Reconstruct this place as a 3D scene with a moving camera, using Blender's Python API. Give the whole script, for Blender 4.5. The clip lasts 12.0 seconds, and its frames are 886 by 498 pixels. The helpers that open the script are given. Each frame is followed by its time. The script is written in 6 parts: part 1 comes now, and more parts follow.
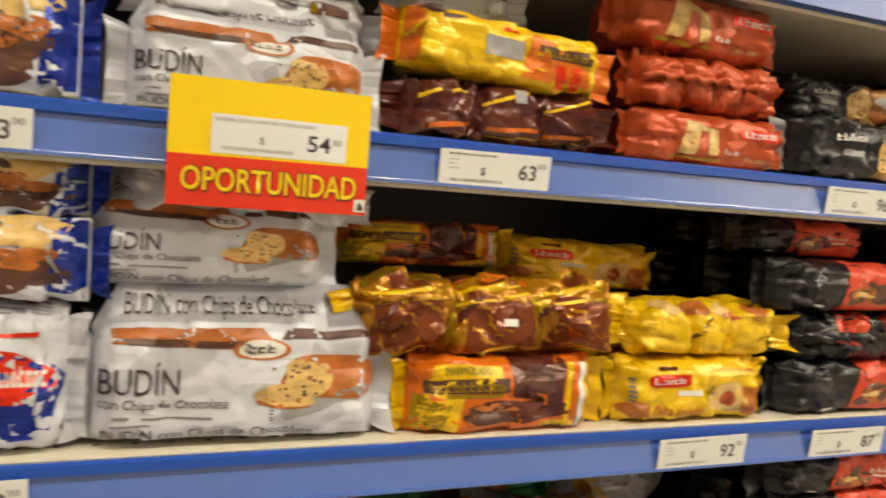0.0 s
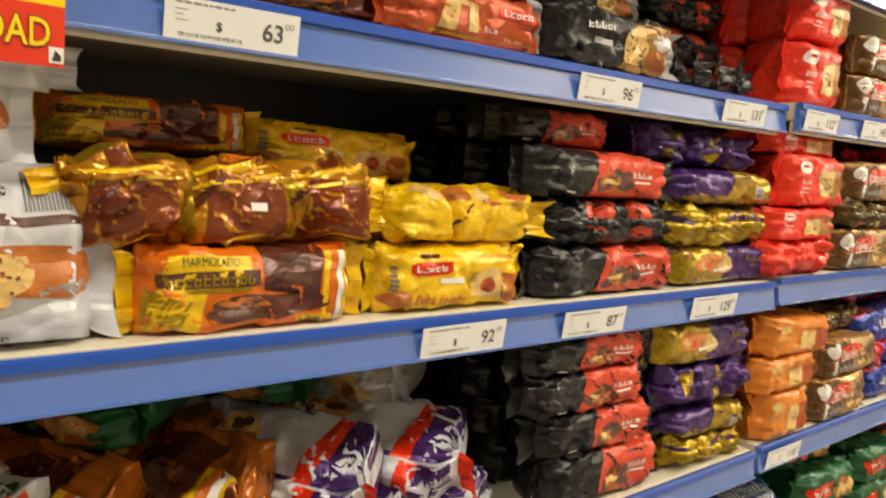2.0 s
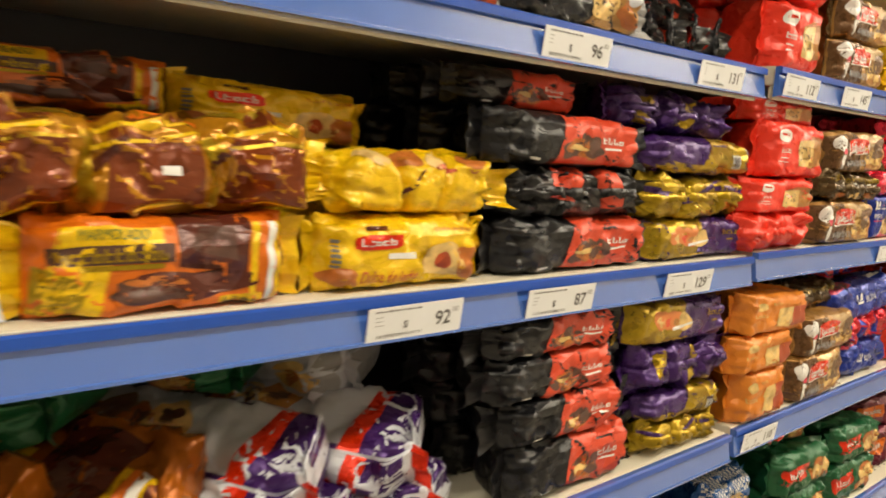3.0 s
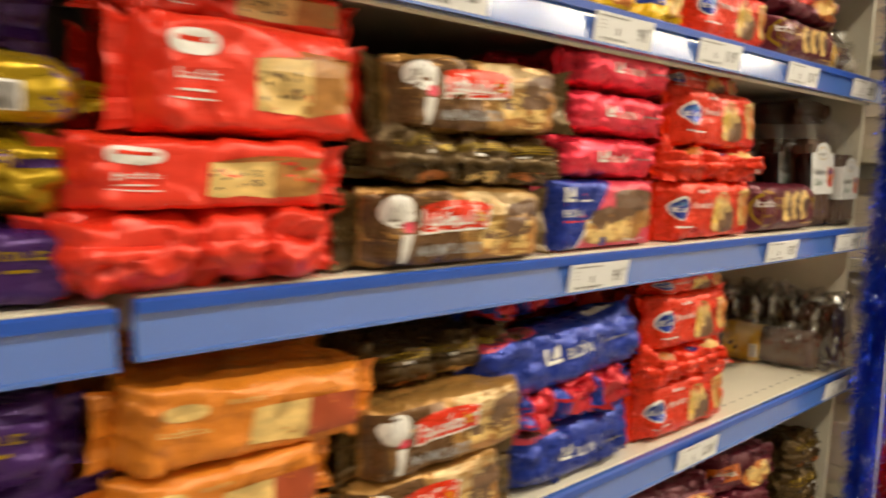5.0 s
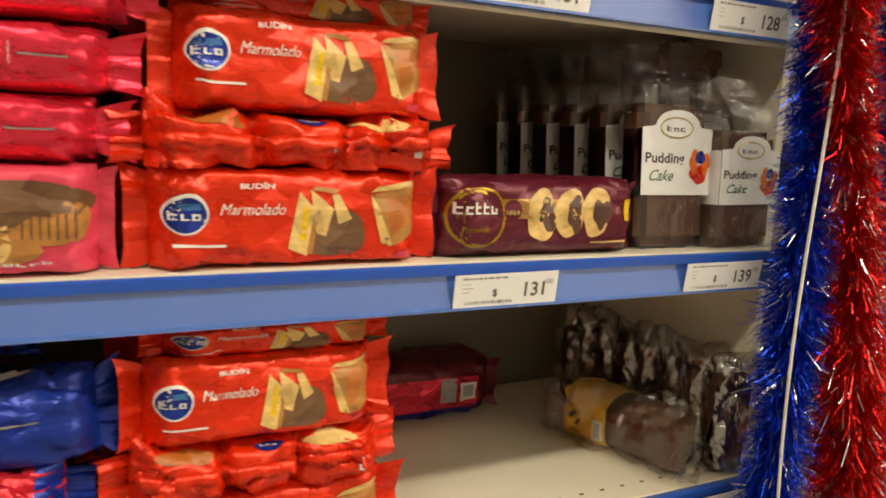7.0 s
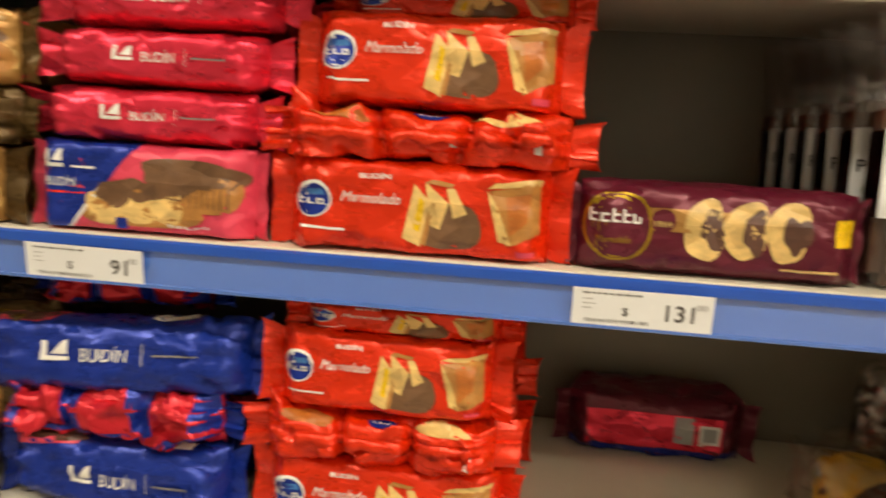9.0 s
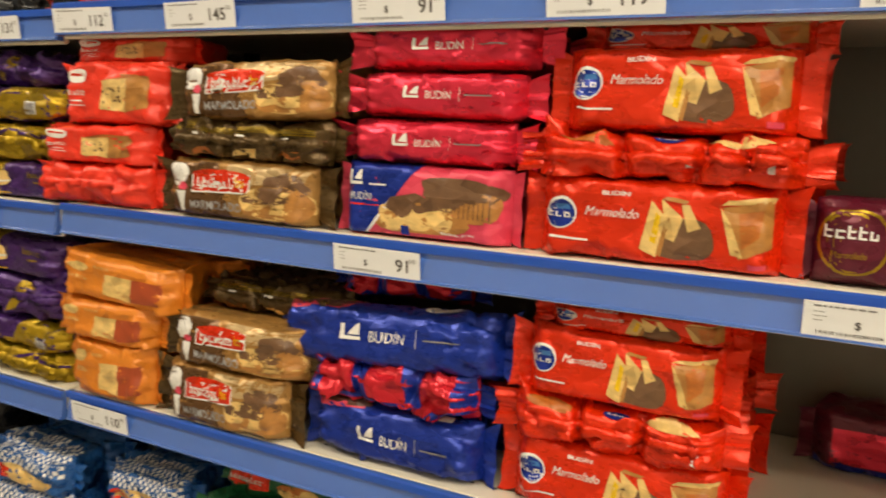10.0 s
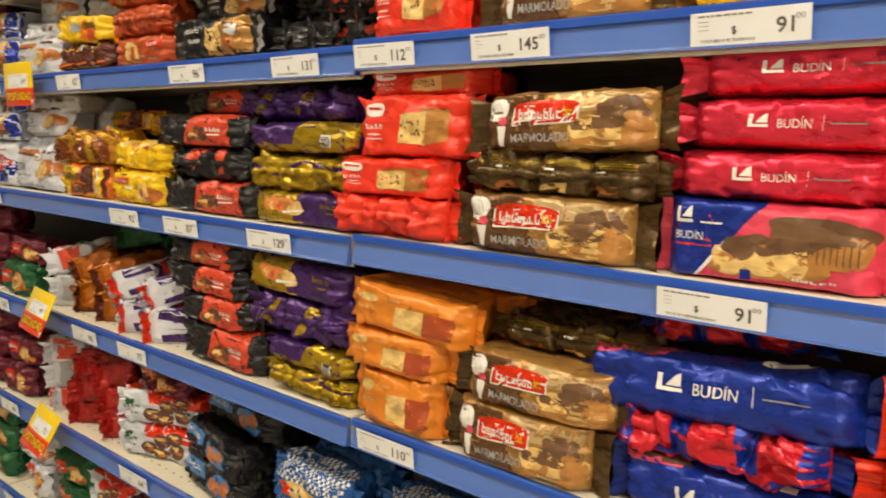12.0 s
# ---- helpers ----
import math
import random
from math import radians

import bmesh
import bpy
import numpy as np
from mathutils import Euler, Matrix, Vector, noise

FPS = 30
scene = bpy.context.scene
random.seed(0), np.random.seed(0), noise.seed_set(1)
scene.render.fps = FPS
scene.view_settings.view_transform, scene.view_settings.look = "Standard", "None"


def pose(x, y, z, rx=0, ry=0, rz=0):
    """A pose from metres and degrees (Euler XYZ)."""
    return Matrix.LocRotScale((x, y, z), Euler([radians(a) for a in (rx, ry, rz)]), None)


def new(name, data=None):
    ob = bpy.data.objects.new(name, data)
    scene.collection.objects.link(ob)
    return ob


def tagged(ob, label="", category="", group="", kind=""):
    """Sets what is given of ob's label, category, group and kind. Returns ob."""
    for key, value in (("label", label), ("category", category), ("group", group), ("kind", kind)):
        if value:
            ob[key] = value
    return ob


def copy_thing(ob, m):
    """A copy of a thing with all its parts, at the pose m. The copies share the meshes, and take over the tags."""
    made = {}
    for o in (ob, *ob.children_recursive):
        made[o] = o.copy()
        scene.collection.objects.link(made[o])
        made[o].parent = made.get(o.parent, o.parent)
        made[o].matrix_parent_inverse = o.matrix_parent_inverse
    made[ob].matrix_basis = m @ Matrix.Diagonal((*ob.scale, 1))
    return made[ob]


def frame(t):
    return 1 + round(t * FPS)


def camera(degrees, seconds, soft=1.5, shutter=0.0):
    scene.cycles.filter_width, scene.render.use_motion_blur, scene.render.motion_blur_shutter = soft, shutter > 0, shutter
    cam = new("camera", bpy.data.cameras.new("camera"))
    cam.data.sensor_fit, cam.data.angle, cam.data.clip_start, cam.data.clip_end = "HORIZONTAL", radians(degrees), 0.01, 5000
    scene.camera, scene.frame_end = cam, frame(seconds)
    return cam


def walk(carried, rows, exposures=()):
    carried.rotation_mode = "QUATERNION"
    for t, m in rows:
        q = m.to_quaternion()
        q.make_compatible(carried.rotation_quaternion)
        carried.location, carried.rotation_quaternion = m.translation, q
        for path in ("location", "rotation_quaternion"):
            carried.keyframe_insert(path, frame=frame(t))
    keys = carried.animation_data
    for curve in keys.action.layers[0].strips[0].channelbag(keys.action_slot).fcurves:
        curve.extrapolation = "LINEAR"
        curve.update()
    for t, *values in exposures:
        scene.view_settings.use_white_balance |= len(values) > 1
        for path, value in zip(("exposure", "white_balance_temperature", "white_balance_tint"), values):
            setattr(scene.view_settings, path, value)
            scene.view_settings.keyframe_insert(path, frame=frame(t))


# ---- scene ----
cam = camera(59.6, 12.0, soft=1.8, shutter=0.5)
METRES, EYE, TILT, LEAN, TURN = 2.25, 1.5, -2.80, -3.73, -22.1
ROWS = [
    (0.0, 0.0, 0.0, -0.0018, 0.0, -0.0, -0.0),
    (0.5, 0.0081, 0.0083, -0.0026, -4.9, -0.57, -0.15),
    (1.0, 0.0006, 0.0257, -0.0098, -10.81, -2.15, 0.35),
    (1.5, 0.0006, 0.0277, -0.0123, -14.7, -3.72, 0.44),
    (2.0, 0.0068, 0.0265, -0.0197, -17.41, -5.3, 0.48),
    (2.5, 0.0042, 0.0318, -0.0230, -19.19, -6.67, 0.28),
    (4.5, 0.2536, 0.1782, -0.0440, -19.19, -7.03, 1.45),
    (5.0, 0.3434, 0.1937, -0.0520, -21.14, -5.80, 2.20),
    (5.5, 0.4322, 0.1944, -0.0498, -22.14, -6.12, 2.05),
    (6.0, 0.5291, 0.2291, -0.0607, -18.92, -6.58, 1.4),
    (6.5, 0.6019, 0.2627, -0.0587, -11.53, -6.52, 1.39),
    (8.5, 0.7495, 0.3039, -0.0725, 17.87, -5.82, -0.39),
    (9.0, 0.7659, 0.3152, -0.0705, 30.09, -4.76, -1.41),
    (9.5, 0.7864, 0.304, -0.0705, 42.6, -4.27, -1.91),
    (10.0, 0.7934, 0.2877, -0.0708, 48.97, -4.05, -1.91),
    (10.5, 0.7755, 0.2747, -0.0685, 52.74, -3.61, -2.01),
    (11.0, 0.7547, 0.2628, -0.0667, 56.53, -3.52, -2.12),
    (11.5, 0.7463, 0.2575, -0.0666, 59.78, -3.45, -2.07),
    (12.0, 0.7421, 0.2545, -0.0633, 62.66, -3.42, -1.98),
]
walk(cam, [(t, pose(0, 0, EYE, TILT, LEAN, TURN) @ pose(METRES * x, METRES * y, METRES * z, 90 + pitch, roll, yaw)) for t, x, y, z, yaw, pitch, roll in ROWS],
     [(0.0, -0.04), (2.5, 0.03), (4.5, -0.1), (6.0, -0.28), (6.5, -0.28), (8.5, -0.13), (9.5, -0.24), (10.5, -0.24), (11.5, -0.1), (12.0, -0.05)])

# ---- world and light ----
world = bpy.data.worlds.new("world")
world.use_nodes = True
world.node_tree.nodes["Background"].inputs["Color"].default_value = (0.9, 0.95, 1.0, 1)
world.node_tree.nodes["Background"].inputs["Strength"].default_value = 0.02
scene.world = world
scene.view_settings.exposure = 0.0
TUBE_POWER = 21.5


def area_lamp(x, y, z, power):
    light = bpy.data.lights.new("tube_light", "AREA")
    light.shape, light.size, light.size_y, light.energy = "RECTANGLE", 1.2, 0.16, power
    light.color = (1.0, 0.865, 0.635)
    ob = new("tube_light", light)
    ob.matrix_world = pose(x, y, z)
    return ob


LAMPS = [(-1.4, -0.48), (0.4, -0.48), (2.2, -0.48), (3.8, -0.48), (5.4, -0.48), (3.4, -1.4), (4.9, -1.4), (6.4, -1.4)]
for lx, ly in LAMPS:
    area_lamp(lx, ly, 2.93, TUBE_POWER)


# ---- materials ----
def srgb(r, g, b):
    return tuple(((c / 255 + 0.055) / 1.055) ** 2.4 if c > 10 else c / 255 / 12.92 for c in (r, g, b)) + (1.0,)


MATS = {}


def material(name, color, rough=0.5, metal=0.0, bump=0.0, scale=60.0, vary=0.08, coat=0.0, stretch=(1, 1, 1), second=None):
    """A surface with colour variation at two scales and a fine relief."""
    if name in MATS:
        return MATS[name]
    m = bpy.data.materials.new(name)
    m.use_nodes = True
    nt = m.node_tree
    b = nt.nodes["Principled BSDF"]
    b.inputs["Roughness"].default_value, b.inputs["Metallic"].default_value = rough, metal
    b.inputs["Coat Weight"].default_value, b.inputs["Coat Roughness"].default_value, b.inputs["Coat IOR"].default_value = coat, 0.14, 1.5 + 0.4 * (coat > 0.9)
    co = nt.nodes.new("ShaderNodeTexCoord")
    mp = nt.nodes.new("ShaderNodeMapping")
    mp.inputs["Scale"].default_value = stretch
    nt.links.new(co.outputs["Object"], mp.inputs["Vector"])
    big, fine = nt.nodes.new("ShaderNodeTexNoise"), nt.nodes.new("ShaderNodeTexNoise")
    big.inputs["Scale"].default_value, fine.inputs["Scale"].default_value = scale * 0.2, scale
    big.inputs["Detail"].default_value, fine.inputs["Detail"].default_value = 2, 3
    mix = nt.nodes.new("ShaderNodeMix")
    mix.data_type = "RGBA"
    dark = second or tuple(c * (1 - 2.2 * vary) for c in color[:3]) + (1,)
    mix.inputs["A"].default_value, mix.inputs["B"].default_value = dark, tuple(min(1, c * (1 + vary)) for c in color[:3]) + (1,)
    add = nt.nodes.new("ShaderNodeMath")
    add.operation = "MULTIPLY_ADD"
    add.inputs[1].default_value = 0.4
    for n in (big, fine):
        nt.links.new(mp.outputs["Vector"], n.inputs["Vector"])
    nt.links.new(fine.outputs["Fac"], add.inputs[0])
    hold = nt.nodes.new("ShaderNodeMath")
    hold.operation = "MULTIPLY"
    hold.inputs[1].default_value = 0.6
    nt.links.new(big.outputs["Fac"], hold.inputs[0])
    nt.links.new(hold.outputs[0], add.inputs[2])
    nt.links.new(add.outputs[0], mix.inputs["Factor"])
    nt.links.new(mix.outputs["Result"], b.inputs["Base Color"])
    if bump:
        bp = nt.nodes.new("ShaderNodeBump")
        bp.inputs["Strength"].default_value, bp.inputs["Distance"].default_value = bump, 0.002
        nt.links.new(add.outputs[0], bp.inputs["Height"])
        nt.links.new(bp.outputs["Normal"], b.inputs["Normal"])
    MATS[name] = m
    return m


def film(name, color, metal=0.0, rough=0.24, folds=0.6, mottle=0.0):
    """Printed packing film: taut and glossy with small sharp folds."""
    if name in MATS:
        return MATS[name]
    m = bpy.data.materials.new(name)
    m.use_nodes = True
    nt = m.node_tree
    b = nt.nodes["Principled BSDF"]
    b.inputs["Metallic"].default_value = metal
    co = nt.nodes.new("ShaderNodeTexCoord")
    mp = nt.nodes.new("ShaderNodeMapping")
    mp.inputs["Scale"].default_value = (0.55, 1.0, 1.0)
    nt.links.new(co.outputs["Object"], mp.inputs["Vector"])
    warp, fine = nt.nodes.new("ShaderNodeTexNoise"), nt.nodes.new("ShaderNodeTexNoise")
    warp.inputs["Scale"].default_value, warp.inputs["Detail"].default_value = 14, 2
    fine.inputs["Scale"].default_value, fine.inputs["Detail"].default_value = 110, 3
    for n in (warp, fine):
        nt.links.new(mp.outputs["Vector"], n.inputs["Vector"])

    def vec(op, a, b_, scale=None):
        n = nt.nodes.new("ShaderNodeVectorMath")
        n.operation = op
        for slot, value in ((0, a), (1, b_)):
            if isinstance(value, tuple):
                n.inputs[slot].default_value = value
            elif value is not None:
                nt.links.new(value, n.inputs[slot])
        return n

    def total(a, b_, k=1.0):
        n = nt.nodes.new("ShaderNodeMath")
        n.operation = "MULTIPLY_ADD"
        n.inputs[1].default_value = k
        nt.links.new(a, n.inputs[0])
        if b_ is None:
            n.inputs[2].default_value = 0
        else:
            nt.links.new(b_, n.inputs[2])
        return n.outputs[0]

    swirl = vec("MULTIPLY", warp.outputs["Color"], (0.03, 0.03, 0.03))
    bent = vec("ADD", mp.outputs["Vector"], swirl.outputs[0])
    height = None
    for scale, k in ((34, 1.0), (80, 0.7)):
        v = nt.nodes.new("ShaderNodeTexVoronoi")
        v.inputs["Scale"].default_value = scale
        nt.links.new(bent.outputs[0], v.inputs["Vector"])
        away = vec("SUBTRACT", bent.outputs[0], v.outputs["Position"])
        way = vec("SUBTRACT", v.outputs["Color"], (0.5, 0.5, 0.5))
        dot = vec("DOT_PRODUCT", away.outputs[0], way.outputs[0])
        height = total(dot.outputs["Value"], height, k)
    height = total(fine.outputs["Fac"], height, 0.0015)
    bp = nt.nodes.new("ShaderNodeBump")
    bp.inputs["Strength"].default_value, bp.inputs["Distance"].default_value = 1.0, folds
    nt.links.new(height, bp.inputs["Height"])
    nt.links.new(bp.outputs["Normal"], b.inputs["Normal"])
    ramp = nt.nodes.new("ShaderNodeMapRange")
    ramp.inputs["To Min"].default_value, ramp.inputs["To Max"].default_value = rough * 0.7, rough * 1.5
    nt.links.new(fine.outputs["Fac"], ramp.inputs["Value"])
    nt.links.new(ramp.outputs["Result"], b.inputs["Roughness"])
    hsv = nt.nodes.new("ShaderNodeHueSaturation")
    hsv.inputs["Color"].default_value = color
    val = nt.nodes.new("ShaderNodeMapRange")
    val.inputs["To Min"].default_value, val.inputs["To Max"].default_value = 0.82, 1.12
    if mottle:
        crumb = nt.nodes.new("ShaderNodeTexNoise")
        crumb.inputs["Scale"].default_value, crumb.inputs["Detail"].default_value = 130, 5
        nt.links.new(mp.outputs["Vector"], crumb.inputs["Vector"])
        val.inputs["From Min"].default_value, val.inputs["From Max"].default_value = 0.3, 0.7
        val.inputs["To Min"].default_value, val.inputs["To Max"].default_value = 1 - mottle, 1 + mottle * 0.6
        nt.links.new(total(warp.outputs["Fac"], total(crumb.outputs["Fac"], None, 0.55), 0.45), val.inputs["Value"])
    else:
        nt.links.new(warp.outputs["Fac"], val.inputs["Value"])
    nt.links.new(val.outputs["Result"], hsv.inputs["Value"])
    nt.links.new(hsv.outputs["Color"], b.inputs["Base Color"])
    MATS[name] = m
    return m


def clear_film(name, tint=(1, 1, 1, 1), amount=0.2):
    if name in MATS:
        return MATS[name]
    m = bpy.data.materials.new(name)
    m.use_nodes = True
    nt = m.node_tree
    nt.nodes.remove(nt.nodes["Principled BSDF"])
    out = nt.nodes["Material Output"]
    clear, shine, mix = nt.nodes.new("ShaderNodeBsdfTransparent"), nt.nodes.new("ShaderNodeBsdfGlossy"), nt.nodes.new("ShaderNodeMixShader")
    clear.inputs["Color"].default_value = tint
    shine.inputs["Roughness"].default_value = 0.12
    co, n1 = nt.nodes.new("ShaderNodeTexCoord"), nt.nodes.new("ShaderNodeTexNoise")
    n1.inputs["Scale"].default_value, n1.inputs["Detail"].default_value, n1.inputs["Distortion"].default_value = 38, 3, 1.2
    bp = nt.nodes.new("ShaderNodeBump")
    bp.inputs["Strength"].default_value, bp.inputs["Distance"].default_value = 0.9, 0.008
    nt.links.new(co.outputs["Object"], n1.inputs["Vector"])
    nt.links.new(n1.outputs["Fac"], bp.inputs["Height"])
    nt.links.new(bp.outputs["Normal"], shine.inputs["Normal"])
    mix.inputs["Fac"].default_value = amount
    nt.links.new(clear.outputs[0], mix.inputs[1])
    nt.links.new(shine.outputs[0], mix.inputs[2])
    nt.links.new(mix.outputs[0], out.inputs["Surface"])
    MATS[name] = m
    return m


WHITE = film("white_film", srgb(210, 214, 224), 0.1, 0.34, 0.4)
BLACK = film("black_film", srgb(24, 24, 28), 0.2, 0.28, 0.9)
RED = film("red_film", srgb(226, 48, 5), 0.3, 0.26, 0.45)
CORAL = film("coral_film", srgb(216, 74, 44), 0.1, 0.34)
CARDRED = film("bright_red_film", srgb(238, 58, 36), 0.1, 0.28, 0.5)
MAGENTA = film("magenta_film", srgb(228, 52, 78), 0.62, 0.27, 0.5)
PINK = film("pink_print", srgb(224, 70, 96), 0.1, 0.35)
BLUE = film("blue_film", srgb(22, 50, 152), 0.35, 0.26, 0.5)
PURPLE = film("purple_film", srgb(68, 34, 104), 0.35, 0.26)
GOLD = film("gold_film", srgb(172, 142, 22), 0.6, 0.27)
YELLOW = film("yellow_film", srgb(240, 196, 14), 0.1, 0.25)
ORANGE = film("orange_film", srgb(222, 112, 18), 0.1, 0.28)
AMBER = film("amber_film", srgb(222, 132, 38), 0.1, 0.3)
RUST = film("rust_film", srgb(188, 80, 38), 0.25, 0.3, 0.7)
BROWN = film("brown_film", srgb(92, 42, 30), 0.15, 0.16, 0.9)
TAN = film("tan_film", srgb(172, 128, 68), 0.4, 0.28)
OLIVE = film("dark_gold_film", srgb(86, 66, 34), 0.5, 0.26, 0.8)
MAROON = film("maroon_film", srgb(98, 22, 44), 0.3, 0.28)
GREEN = film("green_film", srgb(26, 92, 54), 0.2, 0.3)
SKY = film("light_blue_film", srgb(70, 130, 200), 0.1, 0.3)
CREAM = film("cake_cream_print", srgb(226, 190, 118), 0, 0.34, 0.5, 0.45)
CRUST = film("cake_crust_print", srgb(188, 108, 42), 0, 0.34, 0.5, 0.45)
CHOC = film("cake_chocolate_print", srgb(90, 58, 46), 0, 0.34, 0.5, 0.45)
TOAST = film("cake_toasted_print", srgb(182, 126, 62), 0, 0.34, 0.5, 0.35)
COCOA = film("cake_cocoa_print", srgb(112, 80, 54), 0, 0.34, 0.5, 0.35)
TRAY = film("grey_print", srgb(160, 160, 162), 0, 0.4, 0.35)
DIGIT = material("ink_digits", srgb(86, 82, 80), 0.5)
REDPINK = film("red_pink_film", srgb(206, 36, 50), 0.4, 0.22, 0.8)
INK = material("ink_dark", srgb(52, 46, 48), 0.45)
INKW = material("ink_white", srgb(232, 230, 226), 0.4)
INKG = material("ink_grey", srgb(128, 126, 126), 0.5)
INKY = material("ink_yellow", srgb(250, 214, 20), 0.35)
CAKE = material("dark_cake", srgb(84, 52, 32), 0.85, bump=0.8, scale=220, vary=0.25)
RAILBLUE = material("rail_blue_plastic", srgb(72, 114, 200), 0.22, bump=0.03, scale=30, vary=0.05, coat=1.0)
RAILLIP = material("rail_lip_blue_plastic", srgb(34, 82, 184), 0.3, bump=0.03, scale=30, vary=0.05)
ENAMEL = material("cream_enamelled_steel", srgb(226, 219, 200), 0.42, bump=0.04, scale=90, vary=0.05)
# Back panel with the shade behind packed shelves put into its colour.
PANEL_SHADED = material("shaded_back_panel", srgb(74, 76, 86), 0.45, bump=0.05, scale=60, vary=0.08)
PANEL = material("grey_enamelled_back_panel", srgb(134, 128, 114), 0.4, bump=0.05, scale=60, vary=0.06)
UPRIGHT = material("upright_steel", srgb(120, 116, 108), 0.4, metal=0.3, bump=0.05)
HOLE = material("slot_dark", (0.01, 0.01, 0.01, 1), 0.9)
PAPER = material("tag_paper", srgb(230, 232, 234), 0.5, bump=0.05, scale=160, vary=0.03)
CARDY = material("sign_yellow_card", srgb(250, 214, 0), 0.16, vary=0.02, coat=0.5)
CARDR = material("sign_red_card", srgb(226, 52, 14), 0.16, vary=0.02, coat=0.5)
SILVERY = clear_film("silvery_clear_film", (0.9, 0.88, 0.86, 1), 0.4)
CREAMY = film("pale_gold_film", srgb(196, 168, 122), 0.35, 0.28)
LOBE = film("deep_red_brown_film", srgb(124, 58, 26), 0.25, 0.15, 1.0)
GOLDYEL = film("dark_yellow_film", srgb(188, 128, 20), 0.35, 0.16, 0.9)
CHECKBLUE = film("mid_blue_film", srgb(36, 90, 160), 0.2, 0.26)
GOLDBROWN = film("golden_brown_film", srgb(180, 100, 22), 0.3, 0.2, 0.8)
BRONZE = film("bronze_film", srgb(104, 72, 40), 0.4, 0.26)
DEEPRED = film("deep_red_film", srgb(168, 36, 30), 0.2, 0.24, 0.8)
CLEAR = clear_film("clear_film", amount=0.1)
CLEARD = clear_film("crumpled_clear_film", (0.95, 0.93, 0.9, 1), 0.13)


# ---- mesh helpers ----
def part(name, bm, mats, parent, label="", smooth=False):
    me = bpy.data.meshes.new(name)
    bm.to_mesh(me)
    bm.free()
    return part_mesh(name, me, mats, parent, label, smooth)


def part_mesh(name, me, mats, parent, label="", smooth=False):
    for m in mats if isinstance(mats, (list, tuple)) else [mats]:
        me.materials.append(m)
    if smooth:
        me.polygons.foreach_set("use_smooth", [True] * len(me.polygons))
    ob = new(name, me)
    ob.parent = parent
    if label:
        tagged(ob, label)
    return ob


def box(bm, x0, x1, y0, y1, z0, z1, mat=0, bevel=0.0):
    vs = [bm.verts.new(p) for p in ((x0, y0, z0), (x1, y0, z0), (x1, y1, z0), (x0, y1, z0), (x0, y0, z1), (x1, y0, z1), (x1, y1, z1), (x0, y1, z1))]
    fs = [bm.faces.new([vs[i] for i in f]) for f in ((3, 2, 1, 0), (4, 5, 6, 7), (0, 1, 5, 4), (1, 2, 6, 5), (2, 3, 7, 6), (3, 0, 4, 7))]
    for f in fs:
        f.material_index = mat
    if bevel:
        out = bmesh.ops.bevel(bm, geom=list({e for f in fs for e in f.edges}), offset=bevel, segments=2, affect="EDGES")
        for f in out["faces"]:
            f.material_index = mat


def extrude(bm, profile, x0, x1, mat=0):
    """A closed (y, z) profile drawn out along x."""
    a, b = [bm.verts.new((x0, y, z)) for y, z in profile], [bm.verts.new((x1, y, z)) for y, z in profile]
    n = len(profile)
    faces = [bm.faces.new((a[i], a[(i + 1) % n], b[(i + 1) % n], b[i])) for i in range(n)]
    faces += [bm.faces.new(a[::-1]), bm.faces.new(b)]
    for f in faces:
        f.material_index = mat
    bmesh.ops.recalc_face_normals(bm, faces=faces)


LETTERS = {}


def letters(text, bold=0.0, shear=0.0):
    """Flat letters 1 unit high, from the origin to the right: points and triangles."""
    key = (text, bold, shear)
    if key not in LETTERS:
        cu = bpy.data.curves.new("letters", "FONT")
        cu.body, cu.size, cu.offset, cu.shear, cu.resolution_u = text, 1.0, bold, shear, 3
        ob = new("letters", cu)
        me = bpy.data.meshes.new_from_object(ob.evaluated_get(bpy.context.evaluated_depsgraph_get()))
        bm = bmesh.new()
        bm.from_mesh(me)
        bmesh.ops.triangulate(bm, faces=bm.faces)
        bm.verts.index_update()
        pts = [(v.co.x, v.co.y) for v in bm.verts]
        low, high = min((p[0] for p in pts), default=0), max((p[0] for p in pts), default=1)
        LETTERS[key] = ([((x - low), y / 0.72) for x, y in pts], [[v.index for v in f.verts] for f in bm.faces], high - low)
        bm.free()
        bpy.data.meshes.remove(me)
        bpy.data.objects.remove(ob)
        bpy.data.curves.remove(cu)
    return LETTERS[key]


DETAIL = [True]


